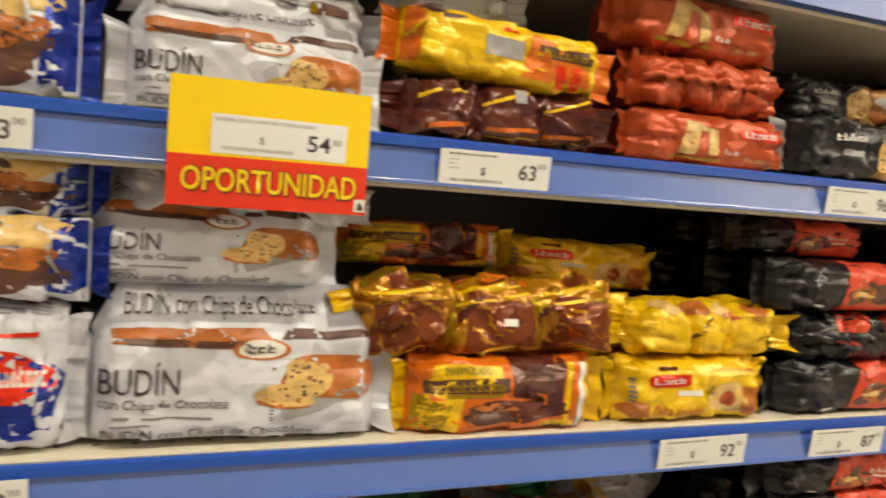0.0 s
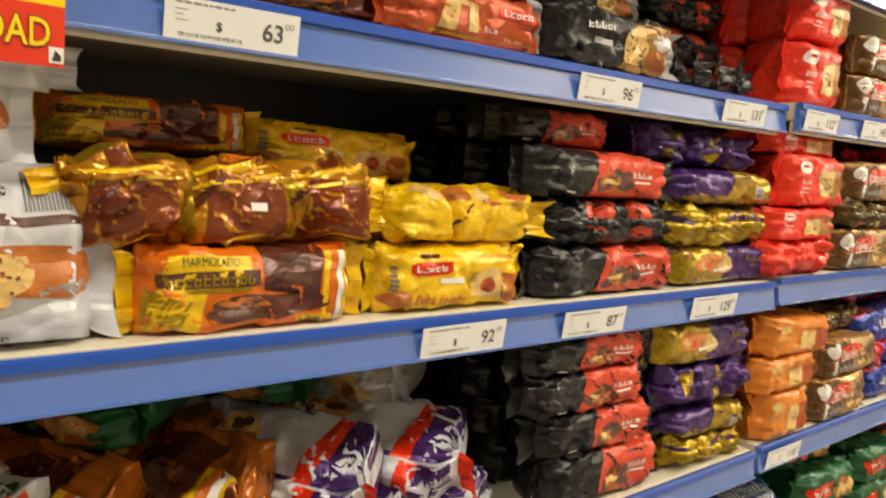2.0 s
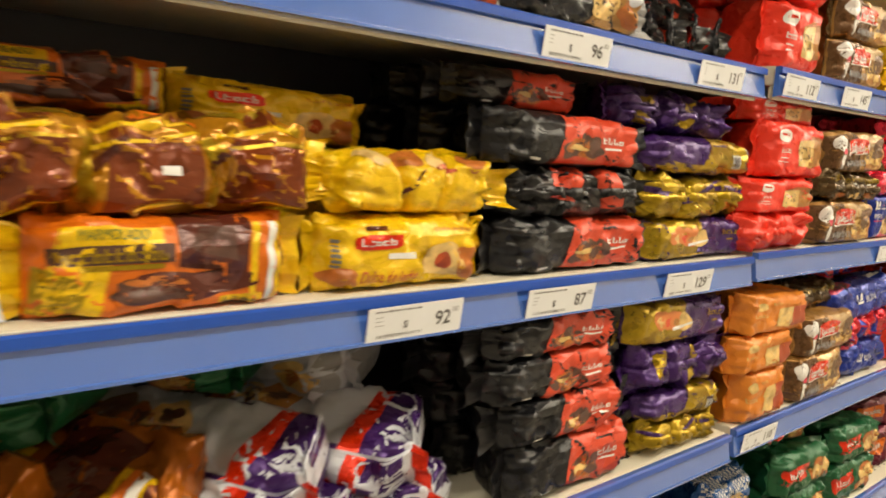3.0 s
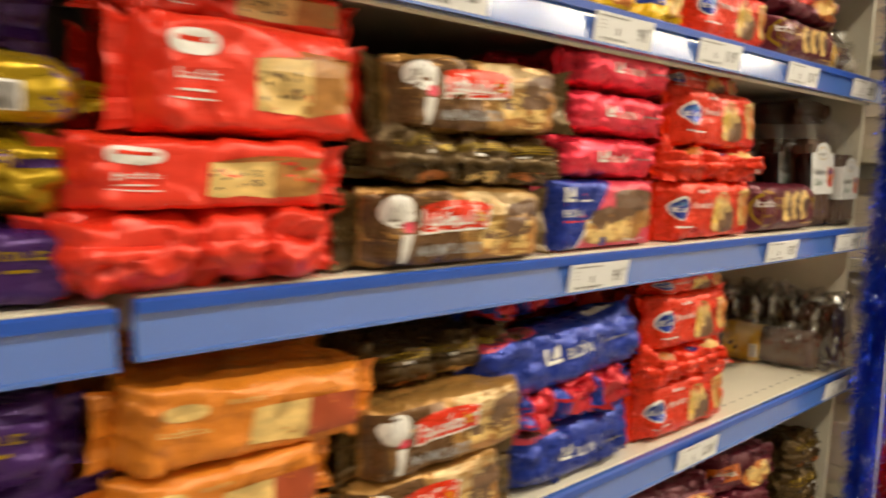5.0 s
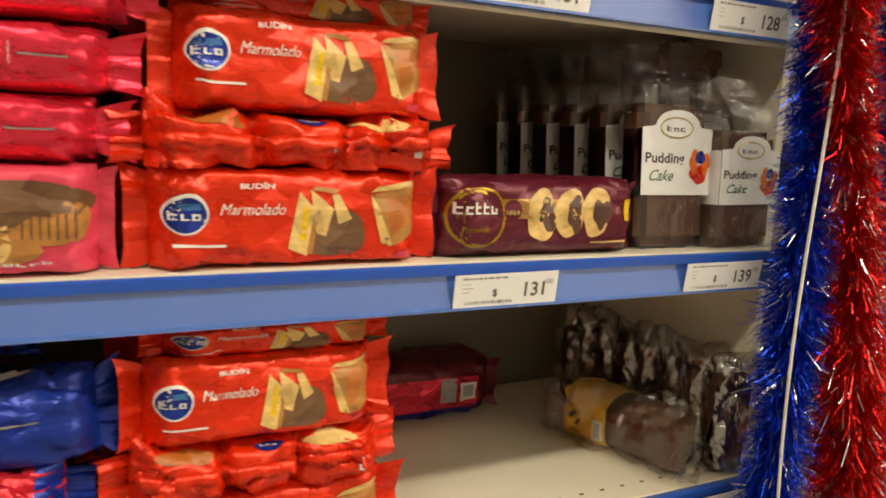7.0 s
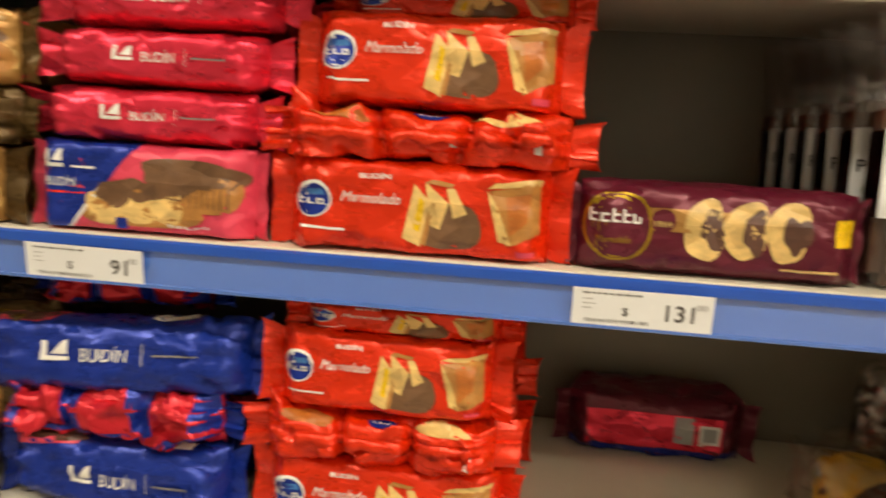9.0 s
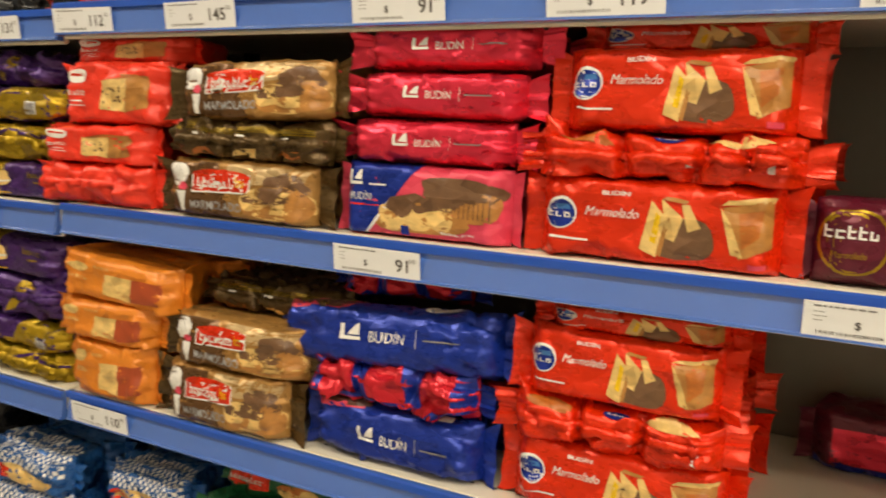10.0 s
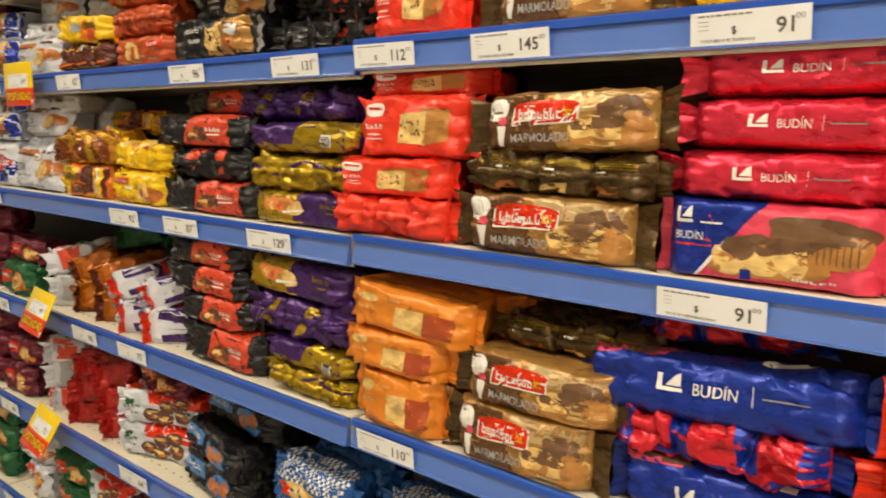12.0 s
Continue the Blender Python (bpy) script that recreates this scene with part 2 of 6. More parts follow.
class Print:
    """Flat shapes in the two directions of a surface, each with a material and a layer."""

    def __init__(self):
        self.pts, self.faces, self.ids, self.mats, self.kinds, self.dv, self.count, self.size = [], [], [], [], [], 0.0, 0, (0.2, 0.06)

    def add(self, pts, faces, mat, layer, what="printed_panel"):
        if mat not in self.mats:
            self.mats.append(mat)
        n = len(self.pts)
        us, vs = [q[0] for q in pts], [q[1] for q in pts]
        area = (max(us) - min(us)) * (max(vs) - min(vs)) * self.size[0] * self.size[1] / 4
        self.count += 1
        if what != "lettering" and area < 1.5e-4:
            what = "small_print"
        self.kinds += [(what, self.count if DETAIL[0] and what not in ("lettering", "small_print") else 0)] * len(faces)
        self.pts += [(u, v + self.dv, layer) for u, v in pts]
        self.faces += [[n + i for i in f] for f in faces]
        self.ids += [self.mats.index(mat)] * len(faces)

    def quad(self, a, b, c, d, mat, layer=1, nx=8, ny=4, what="printed_panel"):
        if DETAIL[0] and what == "printed_panel" and self.size[0] > 0.1:
            us, vs = (a[0], b[0], c[0], d[0]), (a[1], b[1], c[1], d[1])
            nx = max(nx, min(40, int((max(us) - min(us)) * self.size[0] / 2 / 0.0045)))
            ny = max(ny, min(22, int((max(vs) - min(vs)) * self.size[1] / 2 / 0.004)))
        pts = []
        for j in range(ny + 1):
            for i in range(nx + 1):
                s, t = i / nx, j / ny
                pts.append(tuple((a[k] * (1 - s) + b[k] * s) * (1 - t) + (d[k] * (1 - s) + c[k] * s) * t for k in (0, 1)))
        w = nx + 1
        self.add(pts, [(j * w + i, j * w + i + 1, (j + 1) * w + i + 1, (j + 1) * w + i) for j in range(ny) for i in range(nx)], mat, layer, what)

    def bar(self, u0, u1, v0, v1, mat, layer=3):
        self.quad((u0, v0), (u1, v0), (u1, v1), (u0, v1), mat, layer, max(2, int((u1 - u0) * 12)), 2)

    def blob(self, u, v, ru, rv, mat, layer=2, rough=0.1, seed=0, turn=0.0, square=2.0, n=22):
        rnd = random.Random(seed)
        ph = [rnd.uniform(0, 6.3) for _ in range(3)]
        pts, faces = [(u, v)], []
        rings = (0.18, 0.36, 0.54, 0.7, 0.85, 1.0) if DETAIL[0] and ru * rv * self.size[0] * self.size[1] > 3e-4 else (0.35, 0.7, 1.0)
        for ring in rings:
            for i in range(n):
                a = 2 * math.pi * i / n
                c, s = math.cos(a), math.sin(a)
                r = 1 / (abs(c) ** square + abs(s) ** square) ** (1 / square)
                r *= ring * (1 + rough * (math.sin(2 * a + ph[0]) + math.sin(3 * a + ph[1]) + 0.6 * math.sin(5 * a + ph[2])) / 1.6)
                x, y = ru * r * (c * math.cos(turn)) - ru * r * s * math.sin(turn), rv * r * (s * math.cos(turn)) + rv * r * c * math.sin(turn)
                pts.append((u + x, v + y))
        for i in range(n):
            j = (i + 1) % n
            faces.append((0, 1 + i, 1 + j))
            for k in range(len(rings) - 1):
                faces.append((1 + k * n + i, 1 + (k + 1) * n + i, 1 + (k + 1) * n + j, 1 + k * n + j))
        self.add(pts, faces, mat, layer, "cake_picture")

    def text(self, text, u, v, height, width, mat, layer=4, bold=0.0, shear=0.0, slope=0.0):
        pts, faces, wide = letters(text, bold, shear)
        self.add([(u + x / wide * width, v + y * height + x / wide * width * slope) for x, y in pts], faces, mat, layer, "lettering")

    def scribble(self, u0, u1, v, height, mat, layer=4, seed=0):
        """A word too small or protected to be lettered: short upright and round strokes."""
        rnd = random.Random(seed)
        n = max(3, int((u1 - u0) / 0.075))
        step = (u1 - u0) / n
        for i in range(n):
            a = u0 + i * step
            stem = height * (1.0 if i == 0 or rnd.random() < 0.3 else 0.7)
            self.quad((a, v), (a + 0.24 * step, v), (a + 0.24 * step, v + stem), (a, v + stem), mat, layer, 1, 1, "lettering")
            for low, high in ((0.0, 0.16), (0.5, 0.68))[:1 + (rnd.random() < 0.7)]:
                self.quad((a + 0.24 * step, v + low * height), (a + 0.76 * step, v + low * height), (a + 0.76 * step, v + high * height), (a + 0.24 * step, v + high * height), mat, layer, 1, 1, "lettering")
            if rnd.random() < 0.5:
                self.quad((a + 0.56 * step, v + 0.16 * height), (a + 0.76 * step, v + 0.16 * height), (a + 0.76 * step, v + 0.5 * height), (a + 0.56 * step, v + 0.5 * height), mat, layer, 1, 1, "lettering")

    def build(self, place, root):
        """The print as one part for each sort of shape; place turns (u, v, layer) into a point."""
        pts = [place(u, v, layer) for u, v, layer in self.pts]
        for key in sorted(set(self.kinds)):
            what, piece = key
            chosen = [k for k, name in enumerate(self.kinds) if name == key]
            used = sorted({i for k in chosen for i in self.faces[k]})
            at = {i: n for n, i in enumerate(used)}
            mats = sorted({self.ids[k] for k in chosen})
            me = bpy.data.meshes.new(what)
            me.from_pydata([pts[i] for i in used], [], [[at[i] for i in self.faces[k]] for k in chosen])
            me.polygons.foreach_set("material_index", [mats.index(self.ids[k]) for k in chosen])
            ob = part_mesh(what, me, [self.mats[i] for i in mats], root, smooth=True)
            if not piece:
                tagged(ob, kind="stuff")


def cake_slices(p, u, v, ru, rv, n=3, inner=None, seed=0, mat=None):
    """The picture of a cut loaf: crust, slices with a pale crumb and a darker marble."""
    p.blob(u + ru * 0.3, v, ru * 0.8, rv * 0.95, mat or CRUST, 2, 0.06, seed, 0, 3.5)
    for i in range(n):
        x = u - ru + ru * (0.28 + 0.62 * i * 1.2 / n)
        p.blob(x, v - 0.08 * rv, ru * 0.3, rv * 0.92, CREAM, 3 + i, 0.12, seed + i, 0.15, 2.6, 16)
        if inner:
            p.blob(x + 0.05 * ru, v - 0.25 * rv, ru * 0.2, rv * 0.6, inner, 3.5 + i, 0.25, seed + 9 + i, 0.2, 2.2, 14)


class Skin:
    """The shape of a flow-wrapped loaf: w along x, h up, d deep; u runs -1..1 along it, v -1..1 up the front, 1..3 over the top, 3..5 down the back."""

    def __init__(self, w, h, d, seed, lobes=(), pinch=0.9, crinkle=0.0012, power=4.0, slump=0.0, wedge=0.0, gusset=0.017):
        self.w, self.h, self.d, self.lobes, self.pinch, self.c, self.n, self.slump, self.wedge = w, h, d, lobes, pinch, crinkle, power, slump, wedge
        self.fold = 1 - min(0.34, gusset * 2 / w)
        self.off = Vector((seed * 3.17, seed * 1.31, seed * 7.7))

    def at(self, u, v, lift=0.0):
        v = (v + 1) % 8 - 1
        if v <= 1:
            q = (-1, v)
        elif v <= 3:
            q = (v - 2, 1)
        elif v <= 5:
            q = (1, 4 - v)
        else:
            q = (6 - v, -1)
        r = (abs(q[0]) ** self.n + abs(q[1]) ** self.n) ** (1 / self.n)
        cy, cz = q[0] / r, q[1] / r
        e = min(1.0, abs(u))
        t = max(0.0, (e - self.fold) / (1 - self.fold))
        deep = self.d / 2 * max(0.02, 1 - t**1.3)
        high = self.h / 2 * (self.pinch + (1 - self.pinch) * (1 - e**5))
        for k, g in enumerate(self.lobes):
            slant = 0.09 * math.sin(5 * g + self.off.x) * cz
            f = max(0.0, 1 - abs(u - g - slant) / 0.085) ** 1.3
            deep *= 1 - 0.34 * f
            high *= 1 - 0.26 * f * (cz > -0.2)
        x = u * self.w / 2
        p = Vector((x * 26, cy * self.d * 14, cz * self.h * 22)) + self.off
        fold = noise.noise(p)
        ridge = 1 - 2 * abs(noise.noise(p * 0.55 + Vector((9, 4, 2))))
        q = Vector((x * 34, cy * self.d * 22, cz * self.h * 26)) + self.off
        q += noise.noise_vector(q * 0.6) * 0.5
        near = noise.voronoi(q)[1][0]
        facet = (q - near).dot(noise.noise_vector(near * 5.3))
        out = self.c * (0.6 * fold + 0.6 * ridge + 5.6 * facet) * (1 + 0.9 * e**3)
        if e > 0.66:
            out += (e - 0.66) * (1.06 - e) * 0.05 * (2 * abs(math.sin(cz * 4.6 + cy * 2 + self.off.x)) - 1.2) * min(1.3, self.c / 0.001)
        lean = self.slump * (1 - e) * (noise.noise(Vector((u * 1.4, 0, 0)) + self.off))
        z = cz * (high + out + lift)
        if cz < -0.55:
            z = max(z, -self.h / 2 + 0.0003 - lift * 0.6)
        z += self.wedge * max(0.0, cz) * min(1.0, (cy + 1) * 1.15) * (1 - t)
        return Vector((x, cy * (deep + max(out, -deep * 0.5) + lift) - 0.42 * self.d / 2 * t**1.1, z + self.h / 2 + lean))


AROUND = [-1 + k / 9 for k in range(18)] + [1 + k / 6 for k in range(12)] + [3, 3.5, 4, 4.5, 5, 5.5, 6, 6.5]


def wrapped(label, category, w, h, d, seed, base, printed=None, lobes=(), pinch=0.9, crinkle=0.0012, fin=0.012, fin_mat=None, seam=False, flare=1.0,
            power=4.0, slump=0.0, name="cake_packet", end_mats=None, shift=0.0, wedge=0.0, gusset=0.017):
    """A packet: film skin, two crimped end seals and its print."""
    root = tagged(new(name), label, category)
    skin = Skin(w - 2 * fin, h, d, seed, lobes, pinch, crinkle, power, slump, wedge, gusset)
    nu, around = (56, AROUND) if DETAIL[0] else (22, AROUND[::2])
    ns = len(around)
    verts = [skin.at(-1 + 2 * i / nu, v)[:] for i in range(nu + 1) for v in around]
    faces = [(i * ns + j, i * ns + (j + 1) % ns, (i + 1) * ns + (j + 1) % ns, (i + 1) * ns + j) for i in range(nu) for j in range(ns)]
    faces += [tuple(range(ns))[::-1], tuple(nu * ns + j for j in range(ns))]
    me = bpy.data.meshes.new("wrapper")
    me.from_pydata(verts, [], [f[::-1] for f in faces])
    part_mesh("wrapper", me, base, root, smooth=True)
    rnd = random.Random(seed)
    for side in (-1, 1):
        bm = bmesh.new()
        m, rows = 22, 5
        grid = []
        bend, low_ear, top_ear = rnd.uniform(-0.55, 0.15), rnd.uniform(-0.5, 0.4), rnd.uniform(-0.6, 0.3)
        for k in range(rows + 1):
            for j in range(m + 1):
                v = -0.97 + 1.94 * j / m
                f, g = skin.at(side, v), skin.at(side, 4 - v)
                p = (f + g) / 2
                t = k / rows
                spread = 1 + (flare - 1) * t
                q = 2 * j / m - 1
                straight = h / 2 * (1 + pinch * q)
                ear = low_ear * max(0.0, -q) ** 4 + top_ear * max(0.0, q) ** 4
                x = p.x + side * fin * t * (1 + 0.25 * abs(q) ** 5)
                z = max(0.0004, h / 2 + (p.z + (straight - p.z) * t**0.5 - h / 2) * spread)
                y = p.y + 0.0009 * math.sin(t * 15.7) + (bend + ear) * fin * t + 0.0022 * math.sin(j * 0.55 + seed) * t
                grid.append(bm.verts.new((x, y, z)))
        for k in range(rows):
            for j in range(m):
                a = k * (m + 1) + j
                bm.faces.new((grid[a], grid[a + 1], grid[a + m + 2], grid[a + m + 1]))
        ext = bmesh.ops.extrude_face_region(bm, geom=bm.faces[:])
        for v in ext["geom"]:
            if isinstance(v, bmesh.types.BMVert):
                v.co.y += 0.0006
        bmesh.ops.recalc_face_normals(bm, faces=bm.faces)
        part("end_seal", bm, (end_mats or {}).get(side, fin_mat or base), root)
    if seam:
        bm = bmesh.new()
        n = 40
        low, high = [], []
        for i in range(n + 1):
            u = -0.97 + 1.94 * i / n
            p = skin.at(u, 0.25, 0.0005)
            low.append(bm.verts.new(p))
            high.append(bm.verts.new(p + Vector((0, -0.0035, -0.009 - 0.002 * math.sin(i * 1.3)))))
        for i in range(n):
            bm.faces.new((low[i], low[i + 1], high[i + 1], high[i]))
        ext = bmesh.ops.extrude_face_region(bm, geom=bm.faces[:])
        for v in ext["geom"]:
            if isinstance(v, bmesh.types.BMVert):
                v.co.y -= 0.0005
        bmesh.ops.recalc_face_normals(bm, faces=bm.faces)
        part("back_seam", bm, fin_mat or base, root, smooth=True)
    if printed:
        p = Print()
        p.dv, p.size = shift, (w, h)
        printed(p, seed)
        cols = [[Vector(q) for q in verts[i * ns:(i + 1) * ns]] for i in range(nu + 1)]

        def on(u, v, layer):
            """The place of a print on the flat pieces of the wrapper itself."""
            x = (max(-0.985, min(0.985, u)) + 1) / 2 * nu
            i = min(nu - 1, int(x))
            s, v = x - i, (v + 1) % 8 - 1
            j = max(k for k in range(ns) if around[k] <= v + 1e-9)
            high = around[j + 1] if j + 1 < ns else 7.0
            t, k = (v - around[j]) / (high - around[j]), (j + 1) % ns
            a, b_, c, d = cols[i][j], cols[i + 1][j], cols[i + 1][k], cols[i][k]
            n = (b_ - a + c - d).cross(d - a + c - b_).normalized()
            return ((a * (1 - s) + b_ * s) * (1 - t) + (d * (1 - s) + c * s) * t + n * (0.00035 + 0.00016 * layer + (0.00025 if layer >= 4 else 0)))[:]

        p.build(on, root)
    return root


# ---- the room ----
def slab(name, x0, x1, y0, y1, z0, z1, mat):
    bm = bmesh.new()
    box(bm, x0, x1, y0, y1, z0, z1)
    ob = part(name, bm, mat, None)
    return tagged(ob, kind="structure")


FLOORM = material("floor_tile", srgb(196, 190, 178), 0.25, bump=0.03, scale=8, vary=0.06)
WALLM = material("wall_paint", srgb(206, 200, 190), 0.7, bump=0.05, scale=20, vary=0.04)
slab("floor", -4.2, 8.2, -2.0, 1.6, -0.05, 0.0, FLOORM)
slab("ceiling", -4.2, 8.2, -2.0, 1.6, 3.0, 3.1, WALLM)
slab("wall_north", -4.2, 8.2, 1.5, 1.6, 0.0, 3.0, WALLM)
slab("wall_south", -4.2, 8.2, -2.0, -1.9, 0.0, 3.0, WALLM)
slab("wall_west", -4.2, -4.1, -1.9, 1.5, 0.0, 3.0, WALLM)
slab("wall_east", 8.1, 8.2, -1.9, 1.5, 0.0, 3.0, WALLM)


def tube_fixture(x, y):
    root = tagged(new("ceiling_light"), "white enamelled fluorescent ceiling light with two lit tubes", "ceiling light", "ceiling lights")
    bm = bmesh.new()
    extrude(bm, [(-0.1, 0.0), (-0.08, -0.035), (0.08, -0.035), (0.1, 0.0)], -0.62, 0.62)
    part("housing", bm, material("lamp_white", srgb(235, 235, 230), 0.4), root)
    glow = bpy.data.materials.get("tube_glow")
    if not glow:
        glow = bpy.data.materials.new("tube_glow")
        glow.use_nodes = True
        b = glow.node_tree.nodes["Principled BSDF"]
        b.inputs["Emission Color"].default_value, b.inputs["Emission Strength"].default_value = (1, 0.95, 0.86, 1), 12
    for s in (-0.045, 0.045):
        bm = bmesh.new()
        bmesh.ops.create_cone(bm, cap_ends=True, segments=12, radius1=0.013, radius2=0.013, depth=1.18, matrix=pose(0, s, -0.05, 0, 90, 0))
        part("tube", bm, glow, root)
    root.matrix_world = pose(x, y, 3.0)


for lx, ly in LAMPS:
    tube_fixture(lx, ly)

# ---- the shelving ----
FRONT, BACK = 0.552, 0.90
LEVELS = (1.748, 1.557, 1.321, 1.082, 0.846, 0.610)


def sunk(x):
    """The boards west of the middle upright hang a little lower."""
    return 0.004 if x < 1.05 else 0.0


def front(x, zs):
    """Where the rail's front stands: one board of the first bay is set further in."""
    return FRONT + (0.013 if x < 1.05 and abs(zs - LEVELS[1]) < 0.001 else 0.0)


def shelf_bay(x0, x1, levels, label, side=False, depth=BACK):
    bay = tagged(new("shelf_bay"), label, "shelving", "shelf bays")
    bm = bmesh.new()
    box(bm, x0 + 0.016, x1 - 0.016, depth, depth + 0.012, 0.08, 2.1)
    # The two western bays take the panel colour darkened for shade.
    part("back_panel", bm, PANEL if x0 > 1 else PANEL_SHADED, bay)
    for x in (x0, x1):
        bm = bmesh.new()
        box(bm, x - 0.0155, x + 0.0155, depth - 0.006, depth + 0.03, 0.0, 2.14, 0)
        for k in range(70):
            z = 0.12 + k * 0.028
            for s in (-0.007, 0.004):
                box(bm, x + s, x + s + 0.003, depth - 0.0068, depth - 0.0061, z, z + 0.014, 1)
        part("upright", bm, [UPRIGHT, HOLE], bay)
    bm = bmesh.new()
    box(bm, x0 + 0.004, x1 - 0.004, FRONT + 0.02, depth, 0.0, 0.1)
    part("plinth", bm, UPRIGHT, bay)
    if side:
        bm = bmesh.new()
        box(bm, x1 - 0.028, x1 - 0.018, FRONT + 0.016, depth - 0.008, 0.1, 1.9)
        part("side_panel", bm, ENAMEL, bay)
    for zs in levels:
        fr = front(x0, zs)
        zs -= sunk(x0)
        bm = bmesh.new()
        a, b = x0 + 0.006, x1 - (0.03 if side else 0.006)
        box(bm, a, b, fr + 0.004, depth - 0.008, zs - 0.024, zs, 0, 0.0012)
        box(bm, a, b, fr + 0.0045, fr + 0.012, zs - 0.041, zs - 0.0245, 0, 0.002)
        for k in range(int((b - a) / 0.025) - 1):
            x = a + 0.02 + k * 0.025
            box(bm, x, x + 0.005, fr + 0.028, fr + 0.0305, zs + 0.0001, zs + 0.0003, 1)
        board = part("shelf_board", bm, [ENAMEL, HOLE], bay, "cream enamelled steel shelf board with a row of small slots")
        bm = bmesh.new()
        extrude(bm, [(fr + 0.0035, zs - 0.001), (fr - 0.003, zs - 0.0005), (fr - 0.0045, zs - 0.008), (fr - 0.0015, zs - 0.009), (fr - 0.0055, zs - 0.0345),
                     (fr - 0.0075, zs - 0.0352), (fr - 0.0075, zs - 0.0375), (fr + 0.0035, zs - 0.0385)], x0 + 0.003, x1 - 0.006)
        rail = part("price_rail", bm, RAILBLUE, board, "blue plastic price rail, tilted back")
        bm = bmesh.new()
        extrude(bm, [(fr - 0.0032, zs - 0.0004), (fr - 0.0055, zs - 0.002), (fr - 0.0057, zs - 0.009), (fr - 0.0047, zs - 0.009)], x0 + 0.003, x1 - 0.006)
        part("rail_lip", bm, RAILLIP, board, "darker blue upper lip of the rail")
    return bay


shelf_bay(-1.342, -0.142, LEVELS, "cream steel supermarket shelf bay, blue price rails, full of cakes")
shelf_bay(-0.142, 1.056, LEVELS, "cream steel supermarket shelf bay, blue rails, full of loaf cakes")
shelf_bay(1.058, 2.288, LEVELS, "cream steel supermarket shelf bay with side panel, partly empty", side=True)
LEVELS3 = (1.84, 1.64, 1.45, 1.25, 1.03, 0.82, 0.6)
shelf_bay(2.40, 3.62, LEVELS3, "steel supermarket shelf bay with blue price rails, filled with pale boxes")
shelf_bay(3.622, 4.84, LEVELS3, "steel supermarket shelf bay with blue price rails, filled with pale boxes")


def price_tag(x, zs, price, width=0.097, cents="00", seed=0, yaw=0.0):
    root = tagged(new("price_tag"), f"white paper shelf price tag reading $ {price}, in the blue rail", "price tag", "price tags on the rails")
    h = 0.028
    bm = bmesh.new()
    box(bm, 0, width, -0.0004, 0.0004, 0, h)
    part("card", bm, PAPER, root)
    p = Print()
    p.text("$", width * 0.36, h * 0.34, 0.0062, 0.0042, INK, 1, 0.01)
    wide = letters(price, 0.016)[2] * 0.0172
    end = width * 0.87
    p.text(price, end - wide, h * 0.28, 0.0122, wide, DIGIT, 1, 0.016)
    p.text(cents, end + 0.001, h * 0.62, 0.0045, 0.0072, INKG, 1, 0.0)
    rnd = random.Random(seed + 5)
    x0 = width * 0.07
    while x0 < width * 0.5:
        w = rnd.uniform(0.002, 0.006)
        p.bar(x0, x0 + w, h * 0.86, h * 0.91, INKG, 1)
        x0 += w + 0.0012
    for k in range(3):
        p.bar(width * 0.07, width * (0.12 + 0.05 * rnd.random()), h * (0.72 - k * 0.12), h * (0.735 - k * 0.12), INKG, 1)
    x0 = width * 0.1
    while x0 < width * 0.56:
        p.bar(x0, x0 + 0.0006, h * 0.12, h * 0.21, INK, 1)
        x0 += rnd.choice((0.0011, 0.0016, 0.0022))
    p.build(lambda u, v, l: (u, -0.00055 - 0.0001 * l, v), root)
    root.matrix_world = pose(x, front(x, zs) - 0.0068, zs - 0.0362 - sunk(x), 7, 0, 0) @ pose(0, 0, 0, 0, yaw, 0)
    return root


A_, B_, C_, D_, E_ = LEVELS[1:]
for x, zs, price in ((-0.155, A_, "53"), (0.221, A_, "63"), (0.626, A_, "96"), (0.888, A_, "131"), (1.066, A_, "112"), (1.245, A_, "145"), (1.484, A_, "91"), (1.675, A_, "119"),
                     (1.905, A_, "131"), (2.134, A_, "128"), (-0.148, B_, "53"), (0.440, B_, "92"), (0.619, B_, "87"), (0.845, B_, "129"), (1.468, B_, "91"), (1.891, B_, "131"), (2.132, B_, "139"),
                     (1.075, C_, "110"), (1.700, C_, "119"), (2.148, C_, "111"), (0.27, C_, "96"), (0.45, C_, "75"), (0.44, D_, "64"), (-0.12, D_, "88"), (-0.14, C_, "88"), (-0.13, E_, "52")):
    price_tag(x, zs, price, seed=int(x * 100), yaw=random.Random(int(x * 99)).uniform(-0.7, 0.7), width=0.097)
for x, zs, price in ((2.50, 1.45, "72"), (2.75, 1.25, "84"), (2.55, 1.03, "66"), (2.95, 1.45, "58"), (2.7, 0.82, "49"), (2.9, 1.64, "95")):
    price_tag(x, zs, price, seed=int(x * 100))


